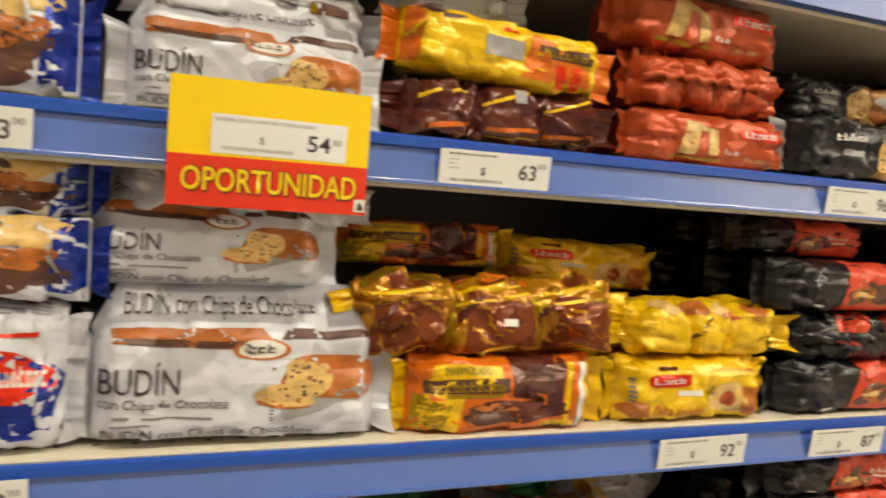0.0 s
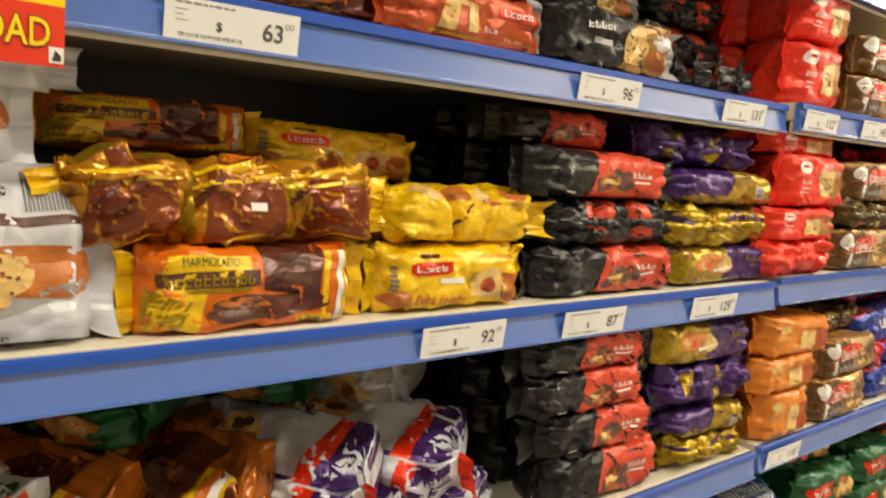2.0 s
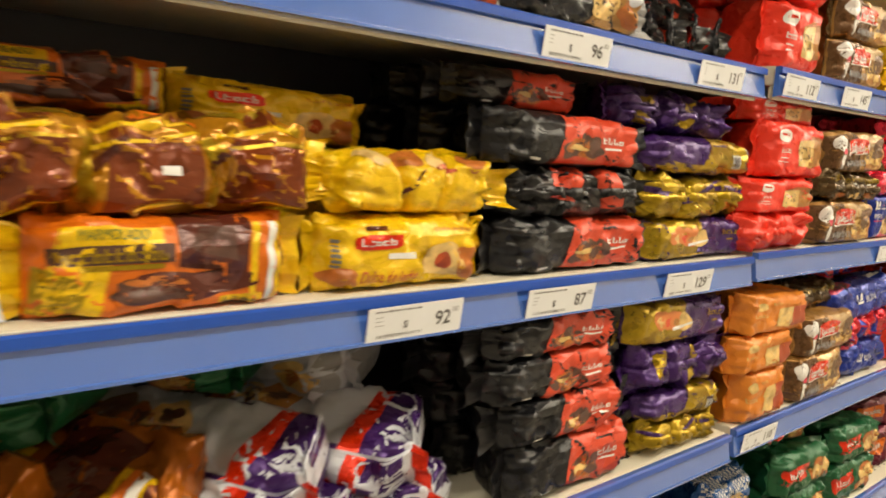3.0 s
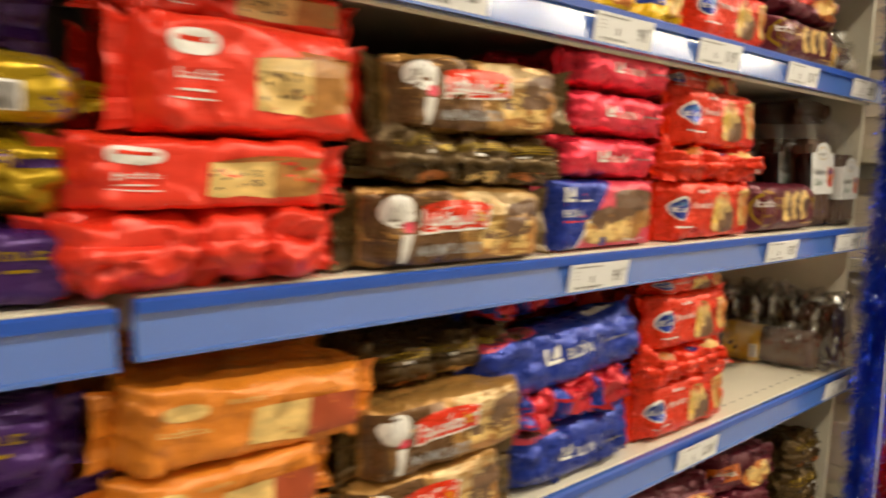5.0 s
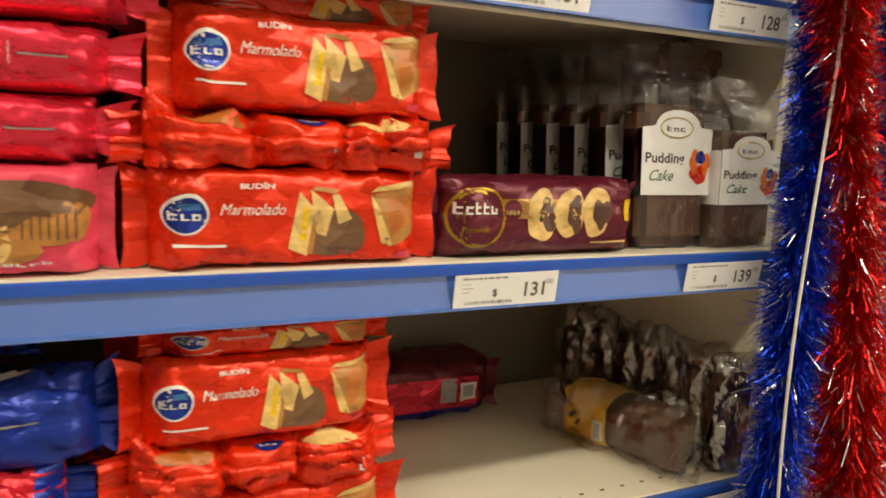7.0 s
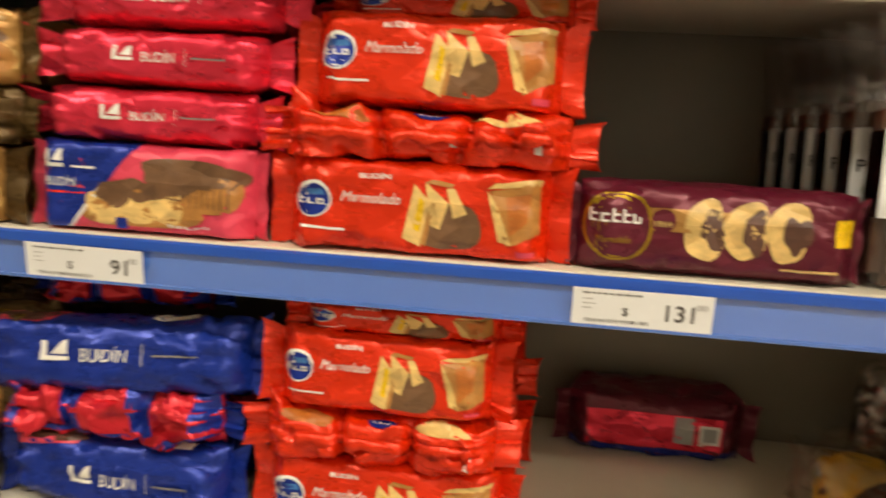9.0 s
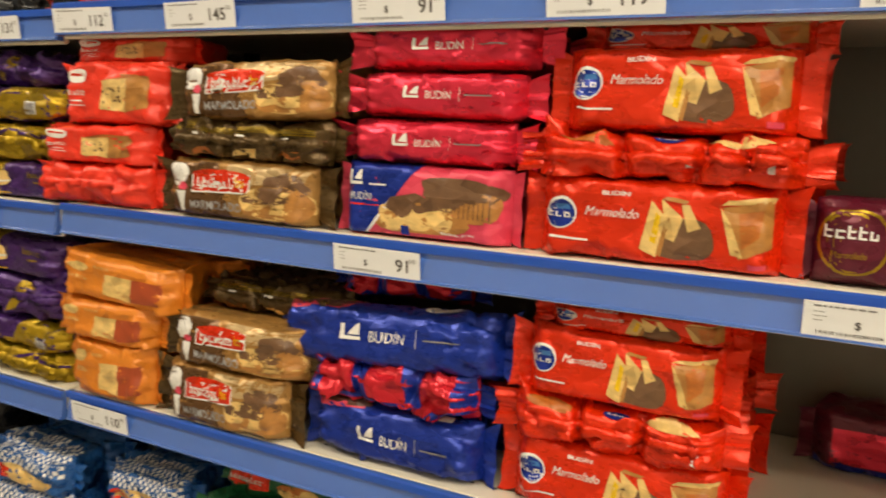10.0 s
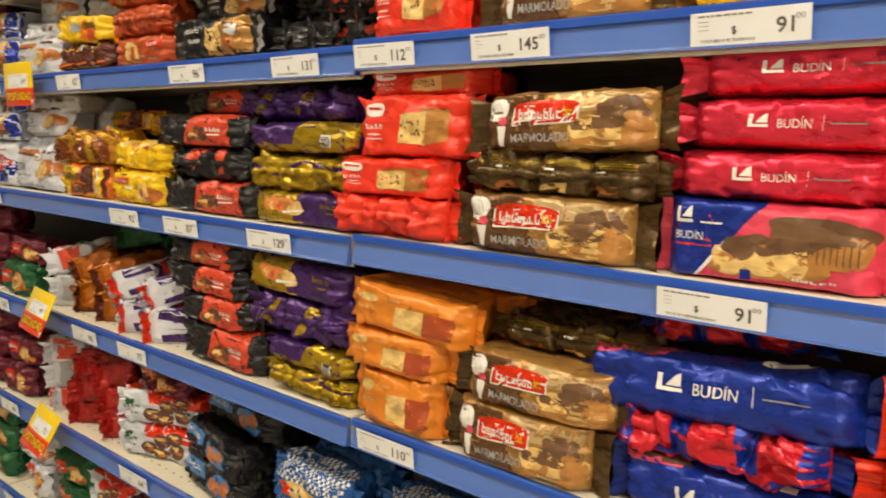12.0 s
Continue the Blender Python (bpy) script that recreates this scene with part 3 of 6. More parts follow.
def offer_sign(x, zs, price, tilt=0.0, swing=0.0, out=0.013, up=-0.064):
    root = tagged(new("offer_sign"), "glossy yellow and red card sign reading OPORTUNIDAD on the rail", "sign", "offer signs")
    w, h, split = 0.136, 0.085, 0.034
    for name, z0, z1, m in (("red_band", 0, split, CARDR), ("yellow_band", split, h, CARDY)):
        bm = bmesh.new()
        n = 12
        front = [[bm.verts.new((w * i / n, -0.004 * math.sin(math.pi * i / n), z)) for i in range(n + 1)] for z in (z0, z1)]
        for i in range(n):
            bm.faces.new((front[0][i], front[0][i + 1], front[1][i + 1], front[1][i]))
        ext = bmesh.ops.extrude_face_region(bm, geom=bm.faces[:])
        for v in ext["geom"]:
            if isinstance(v, bmesh.types.BMVert):
                v.co.y += 0.0008
        bmesh.ops.recalc_face_normals(bm, faces=bm.faces)
        part(name, bm, m, root, smooth=False)
    p = Print()
    p.quad((0.027, 0.036), (0.119, 0.036), (0.119, 0.062), (0.027, 0.062), PAPER, 1, 10, 2)
    p.text("$", 0.058, 0.044, 0.0052, 0.0038, INKG, 2)
    p.text(price, 0.091, 0.042, 0.0112, 0.0165, INK, 2, 0.012)
    p.text("00", 0.109, 0.0475, 0.0044, 0.0066, INKG, 2)
    p.text("BUDIN CON CHIPS DE CHOCOLATE", 0.03, 0.0575, 0.0024, 0.066, INKG, 2)
    for k in range(30):
        p.bar(0.034 + k * 0.0016, 0.0347 + k * 0.0016, 0.0385, 0.041, INKG, 2)
    p.text("OPORTUNIDAD", 0.0095, 0.0105, 0.0165, 0.119, material("ink_maroon", srgb(120, 20, 10), 0.4), 2, 0.045)
    p.text("OPORTUNIDAD", 0.009, 0.011, 0.016, 0.119, INKY, 3, 0.012)
    p.bar(0.1275, 0.1355, 0.0022, 0.0112, INKW, 2)
    p.quad((0.129, 0.0035), (0.134, 0.0035), (0.134, 0.0065), (0.131, 0.0095), INK, 3, 1, 1)
    p.build(lambda u, v, l: (u, -0.004 * math.sin(math.pi * u / w) - 0.0003 - 0.00015 * l, v), root)
    bm = bmesh.new()
    box(bm, w / 2 - 0.012, w / 2 + 0.012, 0.001, 0.0022, h - 0.03, h + 0.0, 0)
    box(bm, w / 2 - 0.012, w / 2 + 0.012, 0.001, 0.016, h - 0.032, h - 0.0305, 0)
    part("clip", bm, CLEAR, root, "clear plastic clip")
    root.matrix_world = pose(x, FRONT - out, zs + up - sunk(x), tilt, 0, swing)


offer_sign(0.022, A_, "54", 2, 0)
offer_sign(0.112, C_, "49", -24, -6, 0.048, -0.031)
offer_sign(0.098, D_, "75", -30, -6, 0.052, -0.042)


# ---- kinds of packets ----
def d_best(p, seed):
    p.quad((-0.86, 0.70), (0.25, 0.66), (0.12, 1.02), (-0.88, 1.02), CRUST, 1, 16, 3)
    p.blob(-0.35, 0.74, 0.5, 0.07, CHOC, 1.5, 0.1, seed)
    p.quad((0.25, 0.84), (0.9, 0.86), (0.9, 1.02), (0.3, 1.02), CHOC, 1, 8, 2)
    p.blob(0.12, 0.66, 0.2, 0.2, CRUST, 2, 0, 1)
    p.blob(0.12, 0.66, 0.165, 0.155, INKW, 3, 0, 1)
    p.scribble(0.02, 0.22, 0.6, 0.13, INK, 4, 3)
    p.text("BUDÍN", -0.93, -0.14, 0.46, 0.50, INK, 4, 0.0)
    p.text("con Chips de Chocolate", -0.93, -0.38, 0.17, 0.83, INK, 4)
    p.bar(-0.84, -0.74, -0.55, -0.5, INKG)
    p.bar(-0.66, -0.2, -0.56, -0.53, INKG)
    p.bar(-0.85, -0.6, -0.68, -0.65, INKG)
    p.quad((0.3, -0.66), (0.96, -0.1), (0.97, 0.05), (0.24, -0.3), TRAY, 1.5, 8, 3)
    p.blob(0.63, 0.16, 0.34, 0.42, CRUST, 2, 0.06, 3, -0.12, 4)
    p.blob(0.45, 0.12, 0.16, 0.36, CREAM, 3, 0.1, 4, -0.1, 3)
    p.blob(0.3, -0.18, 0.21, 0.2, CREAM, 3.3, 0.12, 5, 0.1, 2.5)
    p.blob(0.3, -0.3, 0.2, 0.12, CRUST, 3.1, 0.1, 5)
    rnd = random.Random(3)
    for k in range(22):
        p.blob(rnd.uniform(0.2, 0.55), rnd.uniform(-0.2, 0.4), 0.011, 0.032, COCOA, 4, 0.2, k, 0, 2, 6)
    for k in range(9):
        p.bar(0.19, 0.212, -0.65 + k * 0.06, -0.62 + k * 0.06, INK)
    p.text("BUDÍN con Chips de Chocolate", -0.8, 1.26, 0.34, 1.3, INK, 4)
    p.text("BUDÍN con Chips de Chocolate", -0.9, -0.93, 0.2, 1.4, INK, 4)
    for k in range(7):
        p.bar(-0.9, 0.42, 1.15 + k * 0.025 - 0.02, 1.157 + k * 0.025 - 0.02, INKG)
    for k in range(12):
        p.quad((0.6 + k * 0.022, 1.1), (0.612 + k * 0.022, 1.1), (0.612 + k * 0.022, 1.7), (0.6 + k * 0.022, 1.7), INKG, 3, 1, 3)


def d_best_back(p, seed):
    p.quad((-0.97, 0.4), (0.97, 0.3), (0.97, 0.9), (-0.97, 0.9), TRAY, 1, 20, 2)
    p.bar(0.1, 0.3, 0.3, 0.8, INKG)
    for k in range(14):
        p.quad((0.1 + k * 0.014, 0.1), (0.107 + k * 0.014, 0.1), (0.107 + k * 0.014, 0.7), (0.1 + k * 0.014, 0.7), INK, 3, 1, 2)
    p.bar(0.42, 0.78, 0.1, 0.55, CHOC)
    p.bar(0.42, 0.48, 0.15, 0.5, GOLD, 4)


def d_choco(p, seed):
    p.quad((-0.99, -0.99), (-0.55, -0.99), (-0.42, 0.95), (-0.8, 0.95), YELLOW, 1, 8, 6)
    p.quad((-0.99, -0.99), (-0.72, -0.99), (-0.6, -0.2), (-0.95, 0.1), GOLD, 1.3, 4, 4)
    p.quad((0.02, 0.0), (0.58, -0.3), (0.62, 1.6), (0.0, 1.6), BROWN, 1, 8, 8)
    p.quad((0.1, 0.35), (0.5, 0.05), (0.46, 0.8), (0.2, 0.95), CHOC, 1.2, 6, 4)
    p.blob(0.15, -0.4, 0.45, 0.34, BROWN, 1.6, 0.2, seed, 0.15, 2.4)
    p.blob(-0.2, -0.5, 0.3, 0.25, CHOC, 1.8, 0.25, seed + 3)
    p.blob(-0.15, -0.28, 0.22, 0.12, CRUST, 2, 0.2, seed + 4)
    p.bar(-0.75, -0.1, 0.12, 0.9, YELLOW, 2.2)
    p.text("MARMOLADO", -0.7, 0.62, 0.24, 0.5, GREEN, 4)
    p.bar(-0.88, -0.02, 0.12, 0.5, CHOC, 3)
    p.scribble(-0.84, -0.06, 0.17, 0.27, GOLD, 4, seed)
    p.bar(-0.7, -0.1, 0.0, 0.1, GOLD, 2.5)
    for k, m in enumerate((YELLOW, ORANGE, INKW, YELLOW, BROWN)):
        p.quad((0.6 + k * 0.07, -0.97), (0.65 + k * 0.07, -0.97), (0.69 + k * 0.07, 0.97), (0.62 + k * 0.07, 0.97), m, 2 + 0.1 * k, 2, 8)
    p.bar(0.35, 0.72, -0.92, -0.72, YELLOW, 3)
    p.scribble(0.38, 0.7, -0.9, 0.14, INK, 4, 2)


def d_choco_yellow(p, seed):
    p.quad((-0.99, -0.99), (-0.87, -0.99), (-0.84, 0.99), (-0.97, 0.99), ORANGE, 1, 3, 6)
    p.quad((0.1, -0.7), (0.8, -0.7), (0.78, -0.1), (0.2, 0.9), ORANGE, 1, 6, 4)
    p.bar(0.25, 0.8, 0.05, 0.42, CHOC, 3)
    p.scribble(0.3, 0.76, 0.12, 0.22, GOLD, 4, seed)
    p.bar(-0.28, 0.1, -0.2, 0.4, TRAY, 3)
    p.bar(0.45, 0.55, -0.97, -0.1, RED, 2)
    p.bar(0.6, 0.7, -0.97, -0.1, RED, 2)
    p.blob(-0.7, 0.85, 0.2, 0.14, CHOC, 2, 0.2, seed)
    p.bar(-0.1, 0.05, 0.7, 0.85, RED, 3)


def d_choco_lobed(p, seed):
    rnd = random.Random(seed)
    for k in range(3):
        c = -0.66 + 0.66 * k
        a, b = rnd.uniform(-0.15, 0.15), rnd.uniform(-0.15, 0.15)
        p.quad((c - 0.27, -0.84 + a * 0.6), (c + 0.26, -0.8 + b * 0.6), (c + 0.24, 0.62 + a), (c - 0.22, 0.74 + b), LOBE, 0.7, 8, 8)
        p.quad((c - 0.1, 1.2 + a), (c + 0.22, 1.1 + b), (c + 0.2, 1.5), (c - 0.12, 1.6), LOBE, 0.8, 6, 3)
        p.quad((c - 0.28, 0.9 + a), (c + 0.1, 0.84 + b), (c + 0.3, 1.02 + b), (c - 0.3, 1.12 + a), YELLOW, 1 + 0.1 * k, 6, 3)
        p.quad((c - 0.31, 0.5 + a), (c + 0.31, 0.62 + b), (c + 0.31, 0.7 + b), (c - 0.31, 0.6 + a), (GOLD, YELLOW)[k % 2], 1.3, 8, 1)
        p.quad((c + 0.29, -0.9), (c + 0.35, -0.9), (c + 0.37, 0.9), (c + 0.3, 0.9), GOLD, 1.1, 1, 8)
        p.quad((c - 0.3, 1.6 + b), (c + 0.3, 1.5 + a), (c + 0.28, 2.0), (c - 0.3, 2.1), (GOLD, ORANGE)[k % 2], 1.2, 6, 3)
        p.quad((c - 0.12, -0.95), (c + 0.2, -0.95), (c + 0.28, -0.82 + 0.5 * a), (c - 0.04, -0.86), YELLOW, 1 + 0.1 * k, 6, 2)
        p.quad((c - 0.22 + a, 0.0), (c - 0.18 + a, -0.1), (c - 0.02 + a, 0.6), (c - 0.06 + a, 0.66), GOLD if seed > 50 else BROWN, 1.6, 2, 4)
    p.bar(0.02, 0.12, -0.12, 0.04, INKW, 3)


def d_choco_stripes(p, seed):
    for k in range(3):
        c = -0.64 + 0.64 * k
        p.quad((c - 0.27, 0.2), (c + 0.2, 0.75), (c + 0.2, 0.86), (c - 0.27, 0.34), YELLOW, 1 + 0.1 * k, 6, 2)
        p.quad((c - 0.25, -0.62), (c + 0.27, -0.52), (c + 0.27, -0.38), (c - 0.25, -0.46), ORANGE, 1.2 + 0.1 * k, 6, 2)
        p.quad((c - 0.25, -0.9), (c + 0.27, -0.82), (c + 0.27, -0.76), (c - 0.25, -0.84), GOLD, 1.2 + 0.1 * k, 6, 2)
    p.bar(0.02, 0.14, 0.4, 0.85, TRAY, 3)


def d_cookies(p, seed):
    """White biscuit packet: red top, green mark, four dark biscuits with pale icing."""
    p.quad((-0.25, 0.35), (0.98, 0.2), (0.98, 1.5), (-0.4, 1.5), RED, 1, 14, 6)
    p.quad((-0.95, 1.3), (0.98, 1.2), (0.98, 2.6), (-0.95, 2.6), RED, 1, 16, 6)
    p.blob(-0.72, 0.35, 0.1, 0.2, GREEN, 2, 0.25, seed)
    p.scribble(-0.9, -0.5, 0.0, 0.26, GREEN, 3, seed)
    p.scribble(-0.85, -0.5, -0.3, 0.14, INK, 3, seed + 1)
    for k, (u, v) in enumerate(((-0.2, -0.3), (0.15, 0.2), (0.1, -0.55), (0.5, -0.25), (0.45, 0.45))):
        p.blob(u, v, 0.2, 0.42, CHOC, 2 + 0.3 * k, 0.08, seed + k)
        p.blob(u - 0.03, v + 0.12, 0.12, 0.12, CREAM, 2.15 + 0.3 * k, 0.35, seed + k + 3, 0.5)
        p.blob(u + 0.05, v - 0.1, 0.1, 0.08, CRUST, 2.2 + 0.3 * k, 0.35, seed + k + 5, -0.4)


def d_red_marble(p, seed):
    for k in range(3):
        p.blob(0.5 - 0.35 * k, 4.0, 0.22, 0.55, (CRUST, CREAM, CHOC)[(k + seed) % 3], 2 + 0.3 * k, 0.3, seed + k + 4, 0.3)
    p.blob(0.72, 1.6, 0.16, 0.5, (GREEN, CORAL)[seed % 2], 2.4, 0.3, seed)
    for k in range(4):
        p.blob(-0.3 + 0.33 * k, -0.1 + 0.2 * (k % 2), 0.22, 0.6, (CRUST, CORAL, CREAM, CHOC)[(k + seed) % 4], 2 + 0.3 * k, 0.3, seed + k, 0.3)
        p.blob(-0.2 + 0.3 * k, 1.9, 0.2, 0.5, (CREAM, CRUST)[k % 2], 2 + 0.3 * k, 0.3, seed + k + 9, 0.4)


def d_white_cake(p, seed):
    p.blob(-0.78, 1.2, 0.16, 0.5, GREEN, 2, 0.2, seed)
    p.blob(0.72, 2.3, 0.14, 0.5, GREEN, 2.6, 0.2, seed + 6)
    p.blob(0.3, 3.9, 0.34, 0.6, CRUST, 2, 0.25, seed + 7)
    p.blob(0.25, 3.9, 0.16, 0.3, CREAM, 2.6, 0.25, seed + 8)
    p.quad((0.8, -0.9), (0.98, -0.9), (0.98, 4.9), (0.88, 4.9), CORAL if seed % 2 else TRAY, 1, 3, 24)
    p.blob(0.62, 0.2, 0.24, 0.6, CREAM, 2, 0.15, seed + 1)
    p.blob(0.6, 0.15, 0.12, 0.3, CRUST, 3, 0.3, seed + 2)
    p.blob(0.5, 1.9, 0.26, 0.5, CRUST, 2, 0.2, seed + 3)
    p.scribble(-0.4, 0.2, 0.2, 0.3, RUST, 3, seed)


def d_valente_y(p, seed):
    p.blob(-0.42, 0.35, 0.28, 0.2, RED, 3, 0, 1, 0.05, 4)
    p.quad((-0.7, 0.2), (-0.14, 0.28), (-0.14, 0.54), (-0.7, 0.5), RED, 2.8, 4, 2)
    p.scribble(-0.64, -0.2, 0.26, 0.2, INKW, 4, 2)
    p.bar(-0.55, -0.3, 0.72, 0.88, BROWN, 3)
    p.bar(-0.3, 0.02, -0.12, 0.04, INKW, 3)
    p.text("Dulce de leche", -0.62, -0.76, 0.34, 0.7, RUST, 4, 0.01, 0.3)
    p.blob(0.42, -0.25, 0.24, 0.52, CREAM, 2, 0.12, 3, 0, 3)
    p.blob(0.4, -0.25, 0.09, 0.26, RUST, 3, 0.1, 3)
    p.blob(0.75, -0.35, 0.17, 0.5, CRUST, 2.2, 0.12, 4, 0, 2.6)
    p.blob(-0.8, -0.62, 0.17, 0.3, CRUST, 2, 0.2, 5)
    p.text("Dulce de leche", 0.3, 0.62, 0.14, 0.5, RUST, 4)
    for k in range(6):
        p.bar(-0.9, -0.84, -0.3 + 0.14 * k, -0.22 + 0.14 * k, INKG)


def d_valente_y_top(p, seed):
    for k in range(4):
        p.blob(-0.6 + 0.42 * k, 1.1, 0.16, 0.5, CRUST if k % 2 else CREAM, 2, 0.2, seed + k, 0.1, 2.4)
    p.blob(0.3, 0.7, 0.12, 0.18, RUST, 2.6, 0.2, seed)
    p.quad((-0.3, -0.4), (0.0, 0.6), (0.03, 0.6), (-0.25, -0.4), BROWN, 2, 1, 4)


def d_valente_r(p, seed):
    p.quad((0.32, 0.12), (0.86, 0.08), (0.86, 0.46), (0.32, 0.5), RED, 3, 5, 2)
    p.scribble(0.38, 0.8, 0.18, 0.24, INKW, 4, 2)
    p.scribble(0.12, 0.3, -0.5, 0.2, INKW, 4, 5)
    p.scribble(0.42, 0.72, -0.74, 0.2, CREAM, 4, 5)
    p.quad((-0.5, -0.65), (-0.28, -0.65), (-0.22, 0.55), (-0.42, 0.6), CREAM, 2, 2, 4)
    p.quad((-0.4, 0.6), (-0.18, 0.5), (-0.02, 0.2), (-0.36, 0.3), CREAM, 2.2, 3, 2)
    p.quad((-0.12, 0.4), (-0.0, 0.3), (0.04, -0.6), (-0.1, -0.6), CREAM, 2.4, 2, 4)
    p.bar(-0.6, 0.1, -0.9, -0.76, GOLD, 2)


def d_fantoche(p, seed):
    p.quad((-0.3, -0.99), (0.84, -0.99), (0.8, 2.4), (-0.06, 2.4), CORAL, 1, 10, 12)
    for k in range(5):
        p.blob(-0.08 + 0.07 * k, -0.32 + 0.12 * (k % 3), 0.13, 0.34, CRUST if k % 2 else CHOC, 2 + 0.3 * k, 0.3, seed + k, 0.5, 2.2)
    p.blob(-0.02, -0.2, 0.1, 0.12, CREAM, 4, 0.3, seed)
    p.scribble(0.3, 0.66, 0.02, 0.24, INKW, 4, 8)
    p.bar(0.34, 0.62, -0.2, -0.12, INKW)
    p.bar(-0.62, -0.48, -0.82, -0.7, INKW)


def d_fantoche_dark(p, seed):
    p.quad((-0.55, -0.1), (-0.2, -0.3), (0.1, 1.6), (-0.4, 1.6), CORAL, 1, 6, 6)
    p.quad((0.35, -0.6), (0.6, -0.5), (0.55, 1.4), (0.2, 1.4), CORAL, 1, 4, 6)


def d_fantoche_chips(p, seed):
    p.scribble(-0.55, -0.12, 0.25, 0.22, INKW, 4, 8)
    p.bar(-0.45, -0.15, -0.2, 0.0, TRAY, 3)
    p.quad((0.02, -0.99), (0.97, -0.99), (0.97, 0.9), (0.3, 0.95), TAN, 1, 8, 6)
    p.blob(0.24, -0.05, 0.2, 0.66, CREAM, 2, 0.08, 3, 0.1, 2.4)
    rnd = random.Random(1)
    for k in range(14):
        p.blob(0.24 + rnd.uniform(-0.13, 0.13), -0.05 + rnd.uniform(-0.5, 0.5), 0.014, 0.05, CHOC, 3, 0.2, k, 0, 2, 6)
    p.blob(0.62, -0.35, 0.16, 0.4, CRUST, 2, 0.2, 5)
    p.blob(0.7, 0.25, 0.18, 0.22, WHITE, 2.2, 0.2, 6)


def d_musel(p, seed):
    p.quad((-0.99, -0.99), (-0.12, -0.99), (0.05, 1.8), (-0.99, 1.8), GOLD, 1, 8, 10)
    for k in range(4):
        p.blob(-0.52 + 0.16 * k, 0.22 - 0.06 * k, 0.15, 0.42, material("cake_pink_crust", srgb(214, 128, 66), 0.45) if k < 3 else CREAM, 2 + 0.3 * k, 0.14, seed + k, 0.3, 2.3)
        p.blob(-0.5 + 0.16 * k, 0.12 - 0.06 * k, 0.09, 0.22, (CREAM, CORAL, TOAST)[k % 3], 2.15 + 0.3 * k, 0.3, seed + k + 5, 0.3, 2.3)
    p.quad((-0.3, -0.3), (0.12, -0.1), (0.14, 0.0), (-0.3, -0.16), INKW, 4, 3, 1)
    p.scribble(0.45, 0.78, 0.2, 0.3, GOLD, 4, 4)
    p.bar(0.55, 0.7, -0.1, -0.02, GOLD)
    p.bar(-0.4, 0.1, -0.8, -0.7, YELLOW, 3)


def d_musel_top(p, seed):
    p.quad((-0.1, -0.7), (0.97, -0.7), (0.97, 1.9), (0.14, 1.9), GOLD, 1, 8, 10)
    p.quad((-0.97, -0.99), (0.97, -0.99), (0.97, -0.6), (-0.7, -0.3), GOLD, 1.2, 12, 3)
    p.bar(0.48, 0.66, -0.55, 0.2, INKW, 3)
    for k in range(9):
        p.quad((0.5 + 0.016 * k, -0.5), (0.508 + 0.016 * k, -0.5), (0.508 + 0.016 * k, 0.12), (0.5 + 0.016 * k, 0.12), INK, 4, 1, 2)


def d_musel_lobed(p, seed):
    p.quad((-0.97, 0.35), (-0.3, -0.3), (-0.28, -0.05), (-0.97, 0.6), PURPLE, 1, 6, 2)
    p.quad((-0.3, -0.3), (0.45, 0.9), (0.45, 1.1), (-0.3, -0.02), PURPLE, 1.1, 8, 2)
    p.quad((0.3, 0.35), (0.97, 0.2), (0.97, 0.42), (0.3, 0.6), PURPLE, 1.2, 6, 2)


def d_musel_purple(p, seed):
    p.quad((-0.8, -0.9), (-0.6, -0.9), (-0.4, 0.9), (-0.62, 0.9), GOLD, 1, 3, 6)
    p.quad((0.0, -0.6), (0.16, -0.6), (0.4, 1.0), (0.2, 1.0), GOLD, 1, 3, 6)


def d_panettone(p, seed, body=None):
    p.blob(-0.62, 0.5, 0.2, 0.24, INKW, 2, 0, 1, 0, 2.6)
    p.bar(-0.76, -0.48, 0.5, 0.6, RED, 3)
    p.scribble(-0.78, -0.42, -0.12, 0.18, INKW, 4, 3)
    p.bar(-0.76, -0.5, -0.32, -0.28, INKW)
    p.bar(-0.8, -0.45, -0.46, -0.43, INKW)
    p.quad((0.34, -0.62), (0.8, -0.5), (0.82, 0.5), (0.4, 0.42), TOAST, 2, 8, 6)
    p.quad((-0.1, 0.34), (0.4, 0.42), (0.82, 0.5), (0.3, 0.56), CRUST, 2.3, 8, 1)
    p.quad((-0.12, -0.55), (0.4, -0.64), (0.42, 0.42), (-0.1, 0.34), CREAM, 3, 8, 6)
    rnd = random.Random(6)
    for k in range(16):
        p.blob(0.14 + rnd.uniform(-0.22, 0.22), -0.1 + rnd.uniform(-0.38, 0.36), 0.018, 0.05, CHOC, 4, 0.2, k, 0, 2, 6)


def d_panettone_amber(p, seed):
    p.blob(-0.62, 0.45, 0.18, 0.22, CREAM, 2, 0, 1)
    p.scribble(-0.3, 0.0, 0.5, 0.12, CREAM, 4, 3)
    p.scribble(-0.8, -0.42, -0.1, 0.18, CREAM, 4, 3)
    p.quad((0.34, -0.7), (0.84, -0.6), (0.86, 0.4), (0.36, 0.34), material("cake_red_crust", srgb(170, 72, 34), 0.45), 2, 8, 6)
    p.quad((-0.14, -0.6), (0.36, -0.72), (0.38, 0.36), (-0.1, 0.3), CREAM, 3, 8, 6)


